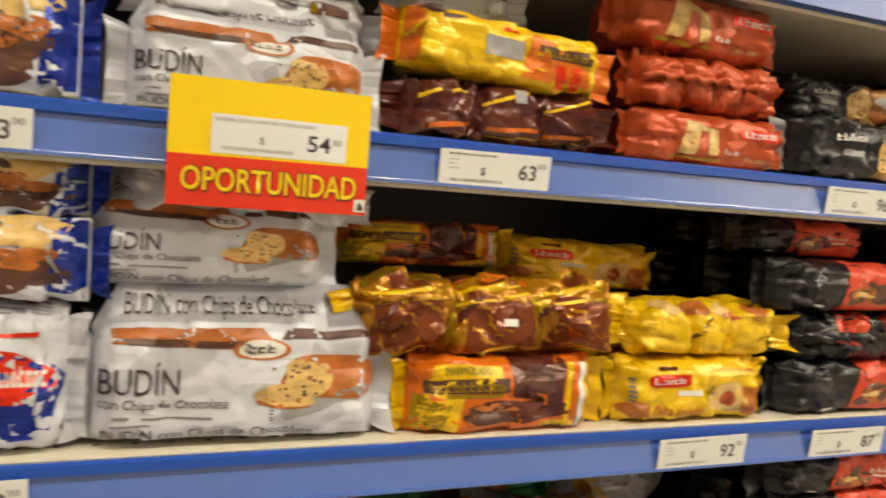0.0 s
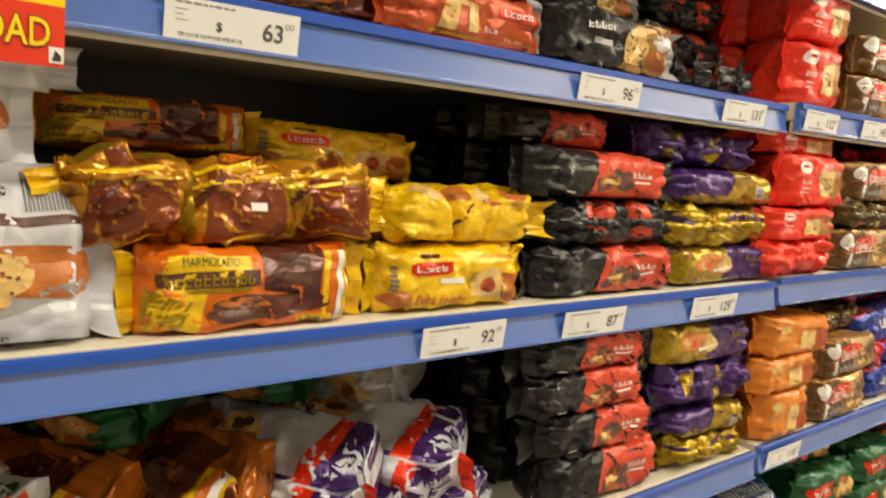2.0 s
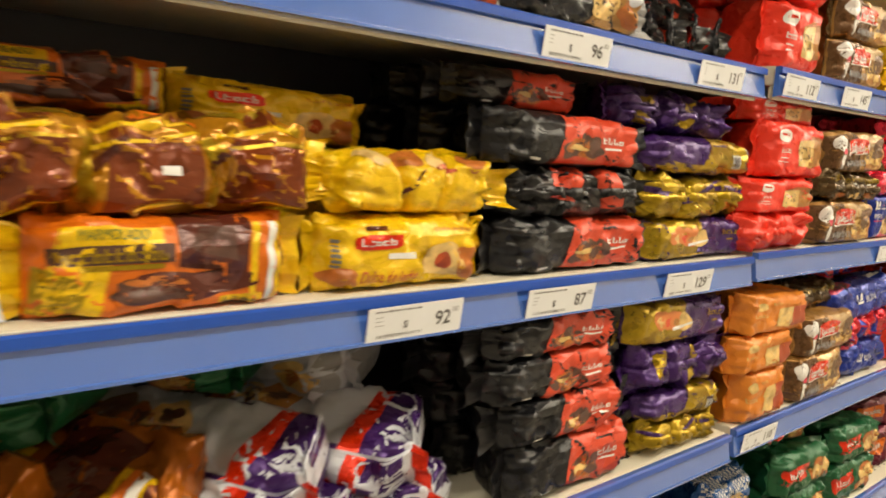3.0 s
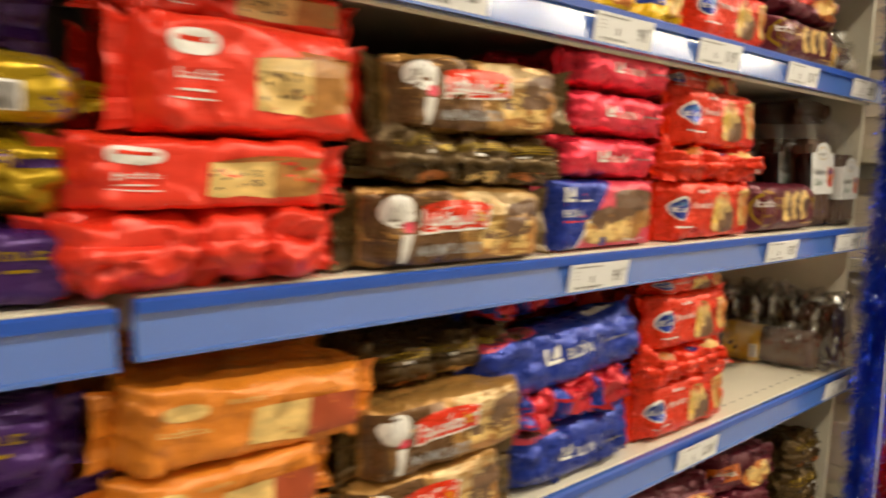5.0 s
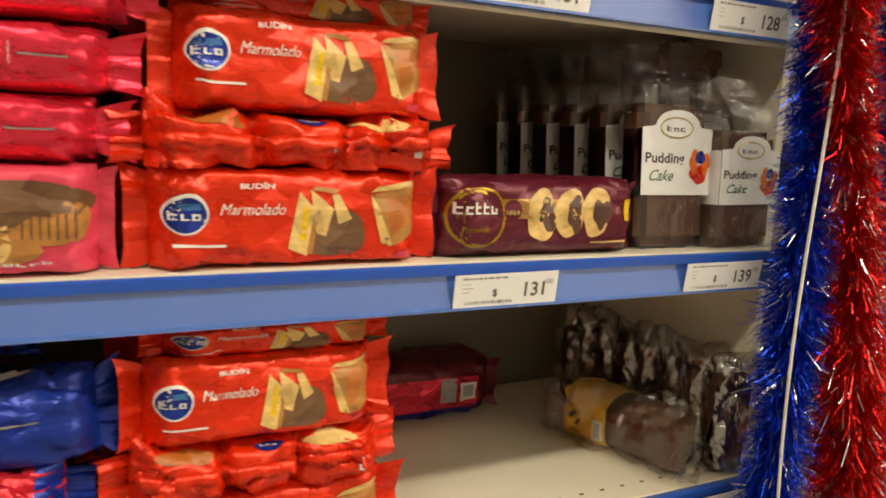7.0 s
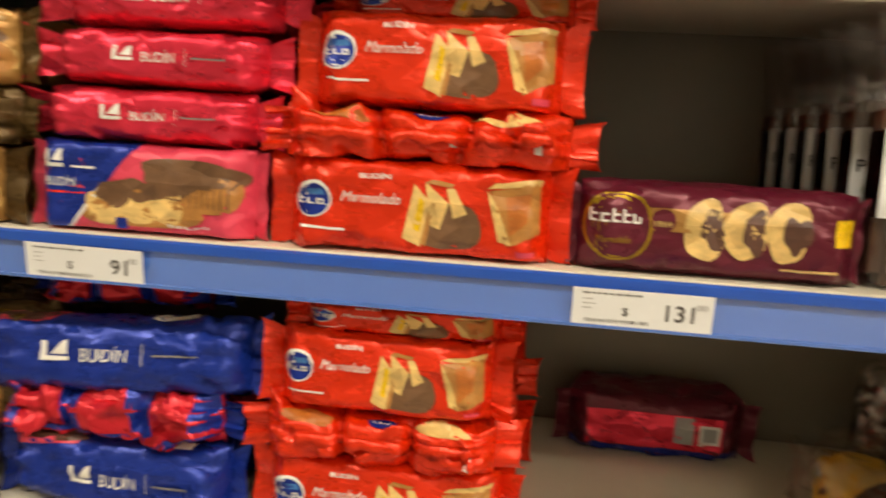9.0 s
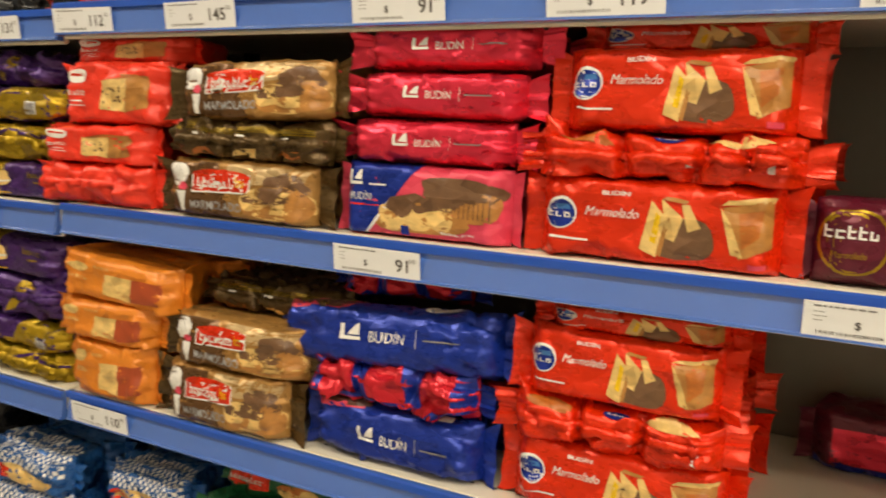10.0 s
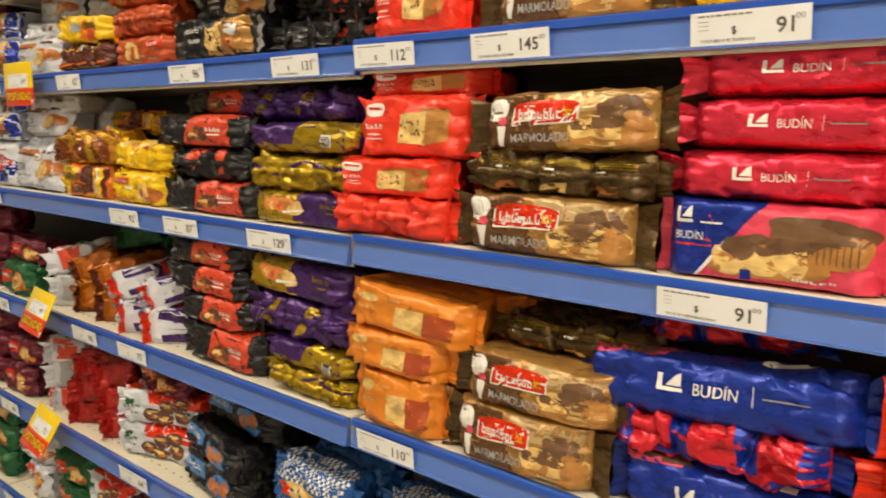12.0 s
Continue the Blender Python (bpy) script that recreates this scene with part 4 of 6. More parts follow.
def d_terra(p, seed):
    p.quad((-0.99, -0.99), (0.0, -0.99), (-0.2, 0.99), (-0.99, 0.99), BRONZE, 1, 6, 6)
    p.quad((0.1, -0.99), (0.97, -0.6), (0.97, 0.99), (0.3, 0.99), TAN, 1, 8, 6)
    p.quad((-0.1, 0.2), (0.9, 0.35), (0.95, 0.95), (-0.05, 0.98), CREAMY, 1.4, 8, 4)
    p.blob(-0.76, 0.48, 0.15, 0.42, INKW, 2, 0.03, 2, 0.15, 2.2)
    for k in range(4):
        p.quad((-0.885 + 0.065 * k, 0.17 + 0.05 * k), (-0.879 + 0.065 * k, 0.17 + 0.05 * k), (-0.768 + 0.008 * k, 0.86), (-0.774 + 0.008 * k, 0.86), INKG, 3, 1, 4)
    p.quad((-0.74, -0.85), (-0.69, -0.85), (-0.64, -0.1), (-0.76, -0.1), INKW, 2.4, 1, 4)
    p.blob(-0.68, 0.06, 0.055, 0.15, PINK, 3.2, 0.1, 3)
    p.quad((-0.56, -0.12), (0.24, -0.05), (0.26, 0.6), (-0.54, 0.5), INKW, 2.5, 8, 3)
    p.blob(-0.14, 0.5, 0.4, 0.2, RED, 2.8, 0, 3)
    p.quad((-0.54, -0.07), (0.22, 0.0), (0.24, 0.55), (-0.52, 0.45), RED, 3, 8, 3)
    p.scribble(-0.47, 0.06, 0.08, 0.34, INKW, 4, seed)
    p.scribble(0.07, 0.18, 0.14, 0.32, YELLOW, 4, seed + 1)
    p.scribble(-0.1, 0.14, -0.28, 0.12, TAN, 4, seed)
    p.text("MARMOLADO", -0.58, -0.66, 0.3, 0.72, TRAY, 4, 0.01)
    p.blob(0.58, -0.35, 0.4, 0.52, CREAM, 2, 0.1, 7, 0.1, 3)
    p.blob(0.34, -0.46, 0.2, 0.34, TOAST, 2.3, 0.1, 8, 0.2, 2.6)
    p.blob(0.28, -0.3, 0.16, 0.28, CREAM, 2.6, 0.12, 9, 0.3, 2.4)
    p.blob(0.26, -0.18, 0.12, 0.16, COCOA, 2.9, 0.2, 9)
    p.blob(0.7, 0.3, 0.26, 0.36, COCOA, 2.6, 0.12, 6, 0.25, 2.8)
    p.blob(0.56, -0.05, 0.17, 0.3, COCOA, 3.0, 0.25, 16, 0.2, 2.4)
    p.blob(0.84, -0.3, 0.13, 0.5, TOAST, 2.8, 0.1, 9, 0, 3)
    p.quad((0.4, -0.82), (0.9, -0.8), (0.86, -0.62), (0.44, -0.66), TOAST, 3.2, 6, 1)


def d_terra_back(p, seed):
    for k in range(3):
        c = -0.6 + 0.55 * k
        p.quad((c - 0.12, -0.75), (c + 0.2, -0.9), (c + 0.24, -0.35), (c + 0.0, -0.4), CREAM if k == 1 else CRUST, 1, 4, 2)
        p.bar(c - 0.02, c + 0.09, 0.0, 0.36, INKW, 3)
    for k in range(4):
        p.quad((-0.9, 0.5 + 0.1 * k), (0.9, 0.42 + 0.1 * k), (0.9, 0.45 + 0.1 * k), (-0.9, 0.53 + 0.1 * k), GOLD, 2, 14, 1)


def mono(p, u, v, s, m):
    """A small plain L-shaped emblem in a square."""
    p.bar(u, u + 0.035 * s, v, v + 0.42 * s, m, 4)
    p.bar(u, u + 0.17 * s, v, v + 0.09 * s, m, 4)
    p.quad((u + 0.06 * s, v + 0.14 * s), (u + 0.16 * s, v + 0.14 * s), (u + 0.16 * s, v + 0.46 * s), (u + 0.13 * s, v + 0.42 * s), m, 4, 2, 2)


def d_laa_front(p, seed):
    p.quad((-0.99, -0.99), (-0.62, -0.99), (0.0, 1.0), (-0.99, 1.0), BLUE, 1, 10, 8)
    p.quad((-0.99, 1.0), (0.0, 1.0), (0.05, 2.6), (-0.99, 2.6), BLUE, 1, 8, 6)
    p.quad((-0.66, -0.99), (-0.62, -0.99), (-0.28, 0.12), (-0.33, 0.12), INKW, 2, 2, 4)
    mono(p, -0.84, 0.42, 0.95, INKW)
    p.bar(-0.6, -0.38, 0.42, 0.47, INKW)
    p.text("BUDÍN", -0.84, 0.0, 0.2, 0.28, INKW, 4)
    p.bar(-0.84, -0.48, -0.16, -0.11, RED, 3)
    p.blob(0.05, -0.42, 0.52, 0.46, TOAST, 2, 0.1, 3, 0.1, 2.6)
    for k in range(3):
        p.blob(-0.28 + 0.28 * k, -0.4 + 0.05 * k, 0.17, 0.4, CREAM, 2.3 + 0.2 * k, 0.15, 4 + k, 0.2, 2.5)
        p.blob(-0.2 + 0.27 * k, -0.08 + 0.08 * k, 0.18, 0.26, COCOA, 3.2 + 0.2 * k, 0.22, 6 + k, 0, 2.5)
    p.blob(0.62, 0.0, 0.3, 0.42, TOAST, 2.6, 0.05, 8, 0, 4)
    p.blob(0.5, 0.42, 0.44, 0.32, COCOA, 3.4, 0.1, 9, 0, 3.5)
    for k in range(7):
        p.bar(0.5 + 0.055 * k, 0.512 + 0.055 * k, -0.3, 0.25, COCOA, 4)
    p.bar(-0.18, -0.08, -0.9, -0.62, BLUE, 4)
    p.scribble(0.3, 0.7, -0.78, 0.08, INKW, 4, 4)


def d_laa_side(p, seed):
    mono(p, -0.36, -0.16, 1.15, INKW)
    p.text("BUDÍN", -0.08, -0.18, 0.34, 0.32, INKW, 4)
    p.bar(0.34, 0.345, -0.25, 0.3, INKW, 4)
    p.bar(0.4, 0.72, -0.02, 0.03, INKG, 4)


def d_laa_blue(p, seed):
    d_laa_side(p, seed)
    p.quad((-0.97, 0.75), (-0.35, 0.98), (-0.25, 1.9), (-0.97, 1.9), PINK, 1, 6, 6)
    p.blob(-0.6, 1.25, 0.3, 0.28, CHOC, 2, 0.15, seed)
    p.bar(0.35, 0.7, 1.2, 1.5, INKW, 3)


def d_laa_lobed(p, seed):
    p.quad((-0.99, -0.95), (-0.74, -0.95), (-0.8, 2.9), (-0.99, 2.9), BLUE, 1, 4, 20)
    p.quad((0.78, -0.95), (0.99, -0.95), (0.99, 2.9), (0.84, 2.9), BLUE, 1, 4, 20)
    for c in (-0.36, 0.27):
        p.quad((c, -0.95), (c + 0.2, -0.95), (c + 0.1, 2.9), (c - 0.08, 2.9), BLUE, 1, 4, 20)
    p.quad((-0.9, -0.95), (0.9, -0.95), (0.9, -0.55), (-0.9, -0.6), BLUE, 1.2, 16, 3)


def d_arcor(p, seed):
    p.blob(-0.78, 0.12, 0.15, 0.4, INKW, 2, 0, 1)
    p.blob(-0.78, 0.1, 0.135, 0.34, BLUE, 2.6, 0, 1)
    p.quad((-0.89, 0.2), (-0.68, 0.2), (-0.7, 0.33), (-0.86, 0.33), SKY, 3, 3, 1)
    p.scribble(-0.89, -0.67, 0.0, 0.18, INKW, 4, 5)
    p.text("BUDÍN", -0.42, 0.62, 0.11, 0.24, INKW, 4, 0.02)
    p.text("Marmolado", -0.56, 0.1, 0.24, 0.46, INKW, 4, 0.0, 0.35)
    p.bar(-0.86, -0.52, -0.52, -0.47, INKW, 4)
    p.blob(0.26, -0.3, 0.24, 0.5, COCOA, 2, 0.05, 3, 0, 3.0)
    p.quad((-0.08, -0.6), (0.06, -0.78), (0.12, 0.2), (0.0, 0.56), CREAM, 3, 4, 6)
    p.quad((0.06, -0.7), (0.1, -0.76), (0.16, 0.3), (0.12, 0.2), TOAST, 3.2, 1, 6)
    p.quad((0.13, -0.3), (0.2, -0.36), (0.26, 0.2), (0.08, 0.62), CREAM, 3.4, 4, 6)
    p.quad((0.24, 0.5), (0.3, 0.52), (0.4, 0.0), (0.3, -0.12), CREAM, 3.6, 2, 6)
    p.quad((0.08, 0.58), (0.27, 0.52), (0.3, 0.6), (0.12, 0.68), TOAST, 3.8, 4, 1)
    p.quad((0.0, -0.4), (0.05, -0.46), (0.08, 0.2), (0.04, 0.3), YELLOW, 3.7, 1, 4)
    p.quad((0.56, 0.5), (0.92, 0.72), (0.93, -0.35), (0.7, -0.66), TOAST, 2.5, 10, 8)
    p.quad((0.54, 0.52), (0.62, 0.2), (0.74, -0.62), (0.64, -0.55), CREAM, 3, 3, 8)
    p.quad((0.54, 0.54), (0.6, 0.66), (0.94, 0.84), (0.92, 0.66), CREAM, 3.2, 3, 6)
    p.quad((0.68, 0.4), (0.86, 0.5), (0.84, -0.1), (0.72, -0.4), CRUST, 3.4, 5, 6)
    p.bar(0.78, 0.9, -0.86, -0.7, PINK, 3)


def d_arcor_lobed(p, seed):
    for k in range(3):
        c = -0.6 + 0.58 * k
        if k != 1:
            p.blob(c, 0.86, 0.2, 0.36, CRUST if k == 0 else CREAM, 1.5, 0.2, seed + k)
        else:
            p.blob(c + 0.06, 0.9, 0.12, 0.24, BLUE, 2, 0.1, 2)
            p.scribble(c - 0.02, c + 0.14, 0.84, 0.14, INKW, 4, 2)
        p.bar(c + 0.2, c + 0.25, -0.3, 0.1, INKW if k else RED, 3)


def d_bagley(p, seed):
    p.blob(-0.72, 0.05, 0.25, 0.86, GOLD, 2, 0, 1)
    p.blob(-0.72, 0.05, 0.228, 0.78, MAROON, 3, 0, 1)
    p.scribble(-0.92, -0.54, 0.12, 0.3, INKW, 4, 3)
    p.text("Marmolado", -0.86, -0.32, 0.16, 0.24, GOLD, 4)
    p.bar(-0.5, 0.2, 0.0, 0.5, TAN, 1.5)
    p.blob(-0.4, 0.22, 0.09, 0.26, MAROON, 2.4, 0, 1)
    p.text("1864", -0.465, 0.1, 0.12, 0.13, CREAM, 4, 0.02)
    for k in range(3):
        x = -0.1 + 0.29 * k
        p.blob(x, 0.1 + 0.04 * k, 0.15, 0.66, CREAM, 2.4 + 0.6 * k, 0.1, k, 0.25, 2.4)
        p.blob(x + 0.06, 0.1, 0.09, 0.42, CHOC, 2.8 + 0.6 * k, 0.25, k + 5, 0.2)
    p.bar(0.8, 0.93, -0.1, 0.5, YELLOW, 4)
    p.bar(0.45, 0.85, -0.72, -0.66, CREAM, 4)


def d_generic(c1, c2, c3):
    def draw(p, seed):
        p.quad((-0.9, -0.3), (-0.1, -0.2), (-0.1, 0.6), (-0.9, 0.5), c1, 1, 6, 4)
        p.scribble(-0.8, -0.2, 0.05, 0.3, INKW, 4, seed)
        p.blob(0.45, -0.1, 0.4, 0.62, c2, 2, 0.15, seed, 0.1, 2.6)
        p.blob(0.3, -0.15, 0.2, 0.4, c3, 3, 0.2, seed + 1, 0.1, 2.4)
        p.blob(0.62, 0.1, 0.16, 0.36, c3, 3.2, 0.2, seed + 2, 0.1, 2.4)
    return draw


def d_check(p, seed):
    for i in range(30):
        for j in range(10):
            if (i + j) % 2:
                u, v = -0.95 + i * 0.063, 0.2 + j * 0.21
                p.quad((u, v), (u + 0.06, v), (u + 0.06, v + 0.2), (u, v + 0.2), INKW, 1, 1, 1)
    p.blob(0.0, -0.3, 0.7, 0.5, CREAM, 2, 0.15, seed)
    p.blob(-0.55, -0.3, 0.2, 0.4, RED, 3, 0.1, seed)


def d_pozo(p, seed):
    p.blob(0.1, -0.3, 0.9, 0.6, BLUE, 1, 0.1, 2, 0.2, 2.6)
    p.blob(0.05, 0.05, 0.8, 0.36, RED, 2, 0.05, 3, 0.25, 2.6)
    p.scribble(-0.5, 0.8, -0.05, 0.3, INKW, 4, 3)
    p.bar(-0.6, 0.7, 0.6, 0.66, RED, 2)
    for k in range(5):
        p.bar(-0.8, 0.8, 1.1 + 0.15 * k, 1.13 + 0.15 * k, RED if k > 2 else INKG, 2)


def d_mini(p, seed):
    p.blob(-0.5, -0.2, 0.45, 0.6, LOBE, 1.6, 0.25, seed + 4)
    p.blob(0.2, -0.3, 0.5, 0.5, CHOC, 1.8, 0.3, seed + 5)
    p.blob(0.3, 0.1, 0.3, 0.3, CRUST, 2.2, 0.3, seed + 6)
    p.blob(-0.3, 0.6, 0.42, 0.9, CHOC, 2, 0.2, seed)
    p.blob(0.35, 0.9, 0.4, 0.7, CREAM, 2.4, 0.2, seed + 1)
    p.quad((0.55, -0.9), (0.97, -0.9), (0.97, 2.0), (0.7, 2.0), BLUE, 1, 4, 8)


def d_budin_white(p, seed):
    for v in (-0.1, 1.9, 3.9):
        p.quad((0.5, v - 0.88), (0.66, v - 0.88), (0.72, v + 1.0), (0.58, v + 1.0), RED, 1, 3, 8)
        p.quad((0.66, v - 0.88), (0.97, v - 0.88), (0.97, v + 1.0), (0.72, v + 1.0), PURPLE, 1.5, 4, 8)
        p.quad((0.76, v - 0.3), (0.97, v - 0.5), (0.97, v + 0.5), (0.82, v + 0.3), WHITE, 2, 2, 4)
        p.quad((-0.95, v - 0.9), (0.5, v - 0.9), (0.5, v - 0.72), (-0.95, v - 0.76), PURPLE, 1, 14, 1)
        for k in range(4):
            p.blob(-0.78 + 0.22 * k, v + 0.2 * (k % 2), 0.15, 0.42, (TOAST, COCOA, CRUST, CREAM)[(k + seed) % 4], 2 + 0.2 * k, 0.2, seed + k)
            p.blob(-0.78 + 0.22 * k, v + 0.05 + 0.2 * (k % 2), 0.07, 0.2, CHOC, 3.2, 0.35, seed + k + 4)
    p.text("Budín", 0.0, 0.05, 0.5, 0.36, INK, 4, 0.01, 0.3)
    p.blob(0.44, -0.2, 0.06, 0.2, RED, 3, 0.1, seed)


# ---- setting things on the shelves ----
def put(make, x0, x1, z, h, d=0.078, y=FRONT + 0.007, rz=0.0, ry=0.0, rx=0.0, seed=0, rows=1, step=0.088, group="", drop=0.0):
    ob = make(x1 - x0, h, d, seed)
    if group:
        ob["group"] = group
    y += front(x0, A_) - FRONT if z >= A_ - 0.001 else 0.0
    m = pose((x0 + x1) / 2, y + d / 2, z + 0.0004 - sunk(x0 + 0.05), rx, ry, rz)
    ob.matrix_world = m
    for k in range(1, rows):
        back = copy_thing(ob, pose(0.009 * math.sin(seed + k * 3), step * k, -drop * k) @ m)
        for piece in [p for p in back.children if not p.name.startswith(("wrapper", "end_seal"))]:
            bpy.data.objects.remove(piece)
    return ob


def lie(make, xc, z, h, w, yaw=-86.0, roll=0.0, d=0.103, near=0.018, seed=0, group=""):
    """A packet laid end on, its far end deep in the shelf."""
    ob = put(make, xc - w / 2, xc + w / 2, z, h, d, y=FRONT + near + w / 2 - d / 2, rz=yaw, rx=roll, seed=seed, group=group)
    return ob


def kind(label, base, draw, lobes=(), pinch=0.88, crinkle=0.0012, fin=0.012, seam=False, flare=1.0, power=4.0, slump=0.0, fin_mat=None, category="packaged cake", end_mats=None, shift=0.0,
         wedge=0.0, gusset=0.017):
    def make(w, h, d, seed):
        return wrapped(label, category, w, h, d, seed, base, draw, lobes, pinch, crinkle, fin, fin_mat, seam, flare, power, slump, end_mats=end_mats, shift=shift, wedge=wedge, gusset=gusset)
    return make


L3 = (-0.33, 0.35)
choco_lying = kind("orange, yellow and brown glossy cake packet lying flat, end on", GOLDBROWN, d_choco, crinkle=0.0022, fin=0.014, pinch=0.9, fin_mat=BROWN, shift=1.0)
best = kind("white film packet of chocolate chip loaf cake with cake picture", WHITE, d_best, crinkle=0.0008, fin=0.014, pinch=0.97, power=7.0, wedge=0.034, flare=1.06)
best_back = kind("white film loaf cake packet showing its plain back with a barcode", WHITE, d_best_back, crinkle=0.0016, fin=0.016, pinch=0.8)
pozo = kind("white, blue and red film cake packet stacked on a shelf", WHITE, d_pozo, crinkle=0.002, fin=0.012)
mini = kind("brown and blue film packet with cake pictures, crumpled, on a shelf", WHITE, d_mini, crinkle=0.0025, fin=0.012, flare=1.1, end_mats={1: BLUE})
choco = kind("orange, yellow and brown glossy film packet of marbled loaf cake", ORANGE, d_choco, crinkle=0.0014, fin=0.013, pinch=1.0, fin_mat=YELLOW, power=5.5)
choco_yellow = kind("yellow glossy film cake packet with orange corner and white sticker", YELLOW, d_choco_yellow, crinkle=0.0012, power=5.0, fin=0.016, fin_mat=ORANGE)
choco_lobed = kind("brown and yellow shiny film packet turned over, its three humps showing", GOLDYEL, d_choco_lobed, L3, 0.72, 0.0026, 0.018, False, 0.9, 3.6, fin_mat=YELLOW)
choco_dark = kind("dark brown shiny film cake packet turned over, orange and yellow stripes", BROWN, d_choco_stripes, L3, 0.75, 0.0026, 0.018, False, 0.9, 3.4, fin_mat=BROWN)
val_y = kind("yellow film packet of caramel filled cake with a red badge", YELLOW, d_valente_y, crinkle=0.0012, fin=0.01, pinch=0.95)
val_y_lobed = kind("yellow film cake packet turned over, crumpled, with a flared end", YELLOW, d_valente_y_top, (-0.25, 0.3), 0.62, 0.0018, 0.024, False, 1.2, 3.2)
val_r = kind("rust-red film packet of loaf cake with a red badge", RUST, d_valente_r, crinkle=0.001, fin=0.012, pinch=0.8, power=3.2)
val_r_lobed = kind("rust-red film cake packet turned over, creased into three humps", RUST, None, (-0.4, 0.05, 0.5), 0.85, 0.0022, 0.014, True, 1.0, 3.0)
fan = kind("black film packet of loaf cake with a coral red panel", BLACK, d_fantoche, crinkle=0.0015, fin=0.022, pinch=0.8, flare=1.25, power=4.0)
fan_lobed = kind("black and red film cake packet turned over, creased", BLACK, d_fantoche_dark, (-0.35, 0.3), 0.65, 0.0022, 0.022, True, 0.9, 3.0)
fan_chips = kind("black and beige film packet of chocolate chip loaf cake", BLACK, d_fantoche_chips, crinkle=0.002, fin=0.02, pinch=0.85, fin_mat=TRAY)
mus = kind("purple and gold shiny film packet of sliced loaf cake", PURPLE, d_musel, crinkle=0.0007, fin=0.014, pinch=0.85, end_mats={-1: GOLD})
mus_top = kind("purple and gold shiny film cake packet turned over, barcode showing", PURPLE, d_musel_top, crinkle=0.0009, fin=0.024, pinch=0.5, flare=0.5, end_mats={1: GOLD}, power=3.2)
mus_lobed = kind("gold shiny film cake packet turned over, with three humps", GOLD, d_musel_lobed, L3, 0.8, 0.0021, 0.016, True, 0.8, 2.8)
mus_purple = kind("purple shiny film cake packet turned over, creased, with gold stripes", PURPLE, d_musel_purple, L3, 0.8, 0.0034, 0.022, True, 1.2, 2.8)
pan = kind("bright red film packet of cake with a white oval badge", CARDRED, d_panettone, crinkle=0.001, power=6.0, fin=0.014, pinch=0.95, flare=1.05)
pan_lobed = kind("bright red film cake packet turned over, crumpled", CARDRED, None, (-0.1, 0.45), 0.88, 0.0038, 0.016, True, 1.1, 3.0)
pan_amber = kind("amber orange film packet of cake with a cream badge", AMBER, d_panettone_amber, crinkle=0.001, power=6.0, fin=0.014, pinch=0.95)
terra = kind("brown and tan film packet of marbled cake with white parasol", TAN, d_terra, crinkle=0.0009, fin=0.022, pinch=0.9, flare=1.12, fin_mat=OLIVE, power=5.5)
terra_lobed = kind("dark gold film cake packet turned over, three humps and white marks", OLIVE, d_terra_back, (-0.2, 0.4), 0.75, 0.0028, 0.018, True, 0.9, 3.0)
laa = kind("blue and pink film packet of marbled loaf cake", PINK, d_laa_front, crinkle=0.0004, fin=0.01, pinch=1.0, power=7.0)
laa_side = kind("magenta metallic film packet of loaf cake with a white emblem", MAGENTA, d_laa_side, crinkle=0.0009, fin=0.02, pinch=0.78, flare=1.25, power=3.2)
laa_blue = kind("blue film packet of loaf cake with a white emblem", BLUE, d_laa_blue, crinkle=0.0012, fin=0.014, pinch=0.92, flare=1.25, power=3.6)
laa_lobed = kind("red and blue shiny film cake packet turned over, three humps", REDPINK, d_laa_lobed, L3, 0.8, 0.0036, 0.018, False, 1.0, 3.4, fin_mat=BLUE)
arcor = kind("red glossy film packet of marbled cake with blue oval badge", RED, d_arcor, crinkle=0.0007, fin=0.016, pinch=0.96, flare=1.14, power=6.0)
arcor_lobed = kind("red glossy film cake packet turned over with crimped ends", RED, d_arcor_lobed, (-0.3, 0.28), 0.9, 0.0036, 0.02, True, 1.1, 3.6)
bagley = kind("maroon film packet of marbled loaf cake with a gold ring", MAROON, d_bagley, crinkle=0.0005, fin=0.006, pinch=0.95, power=3.6)
budin_w = kind("white, red and purple film packet of loaf cake, lying aslant", WHITE, d_budin_white, crinkle=0.003, fin=0.014, pinch=0.95, power=3.8, end_mats={1: RED})
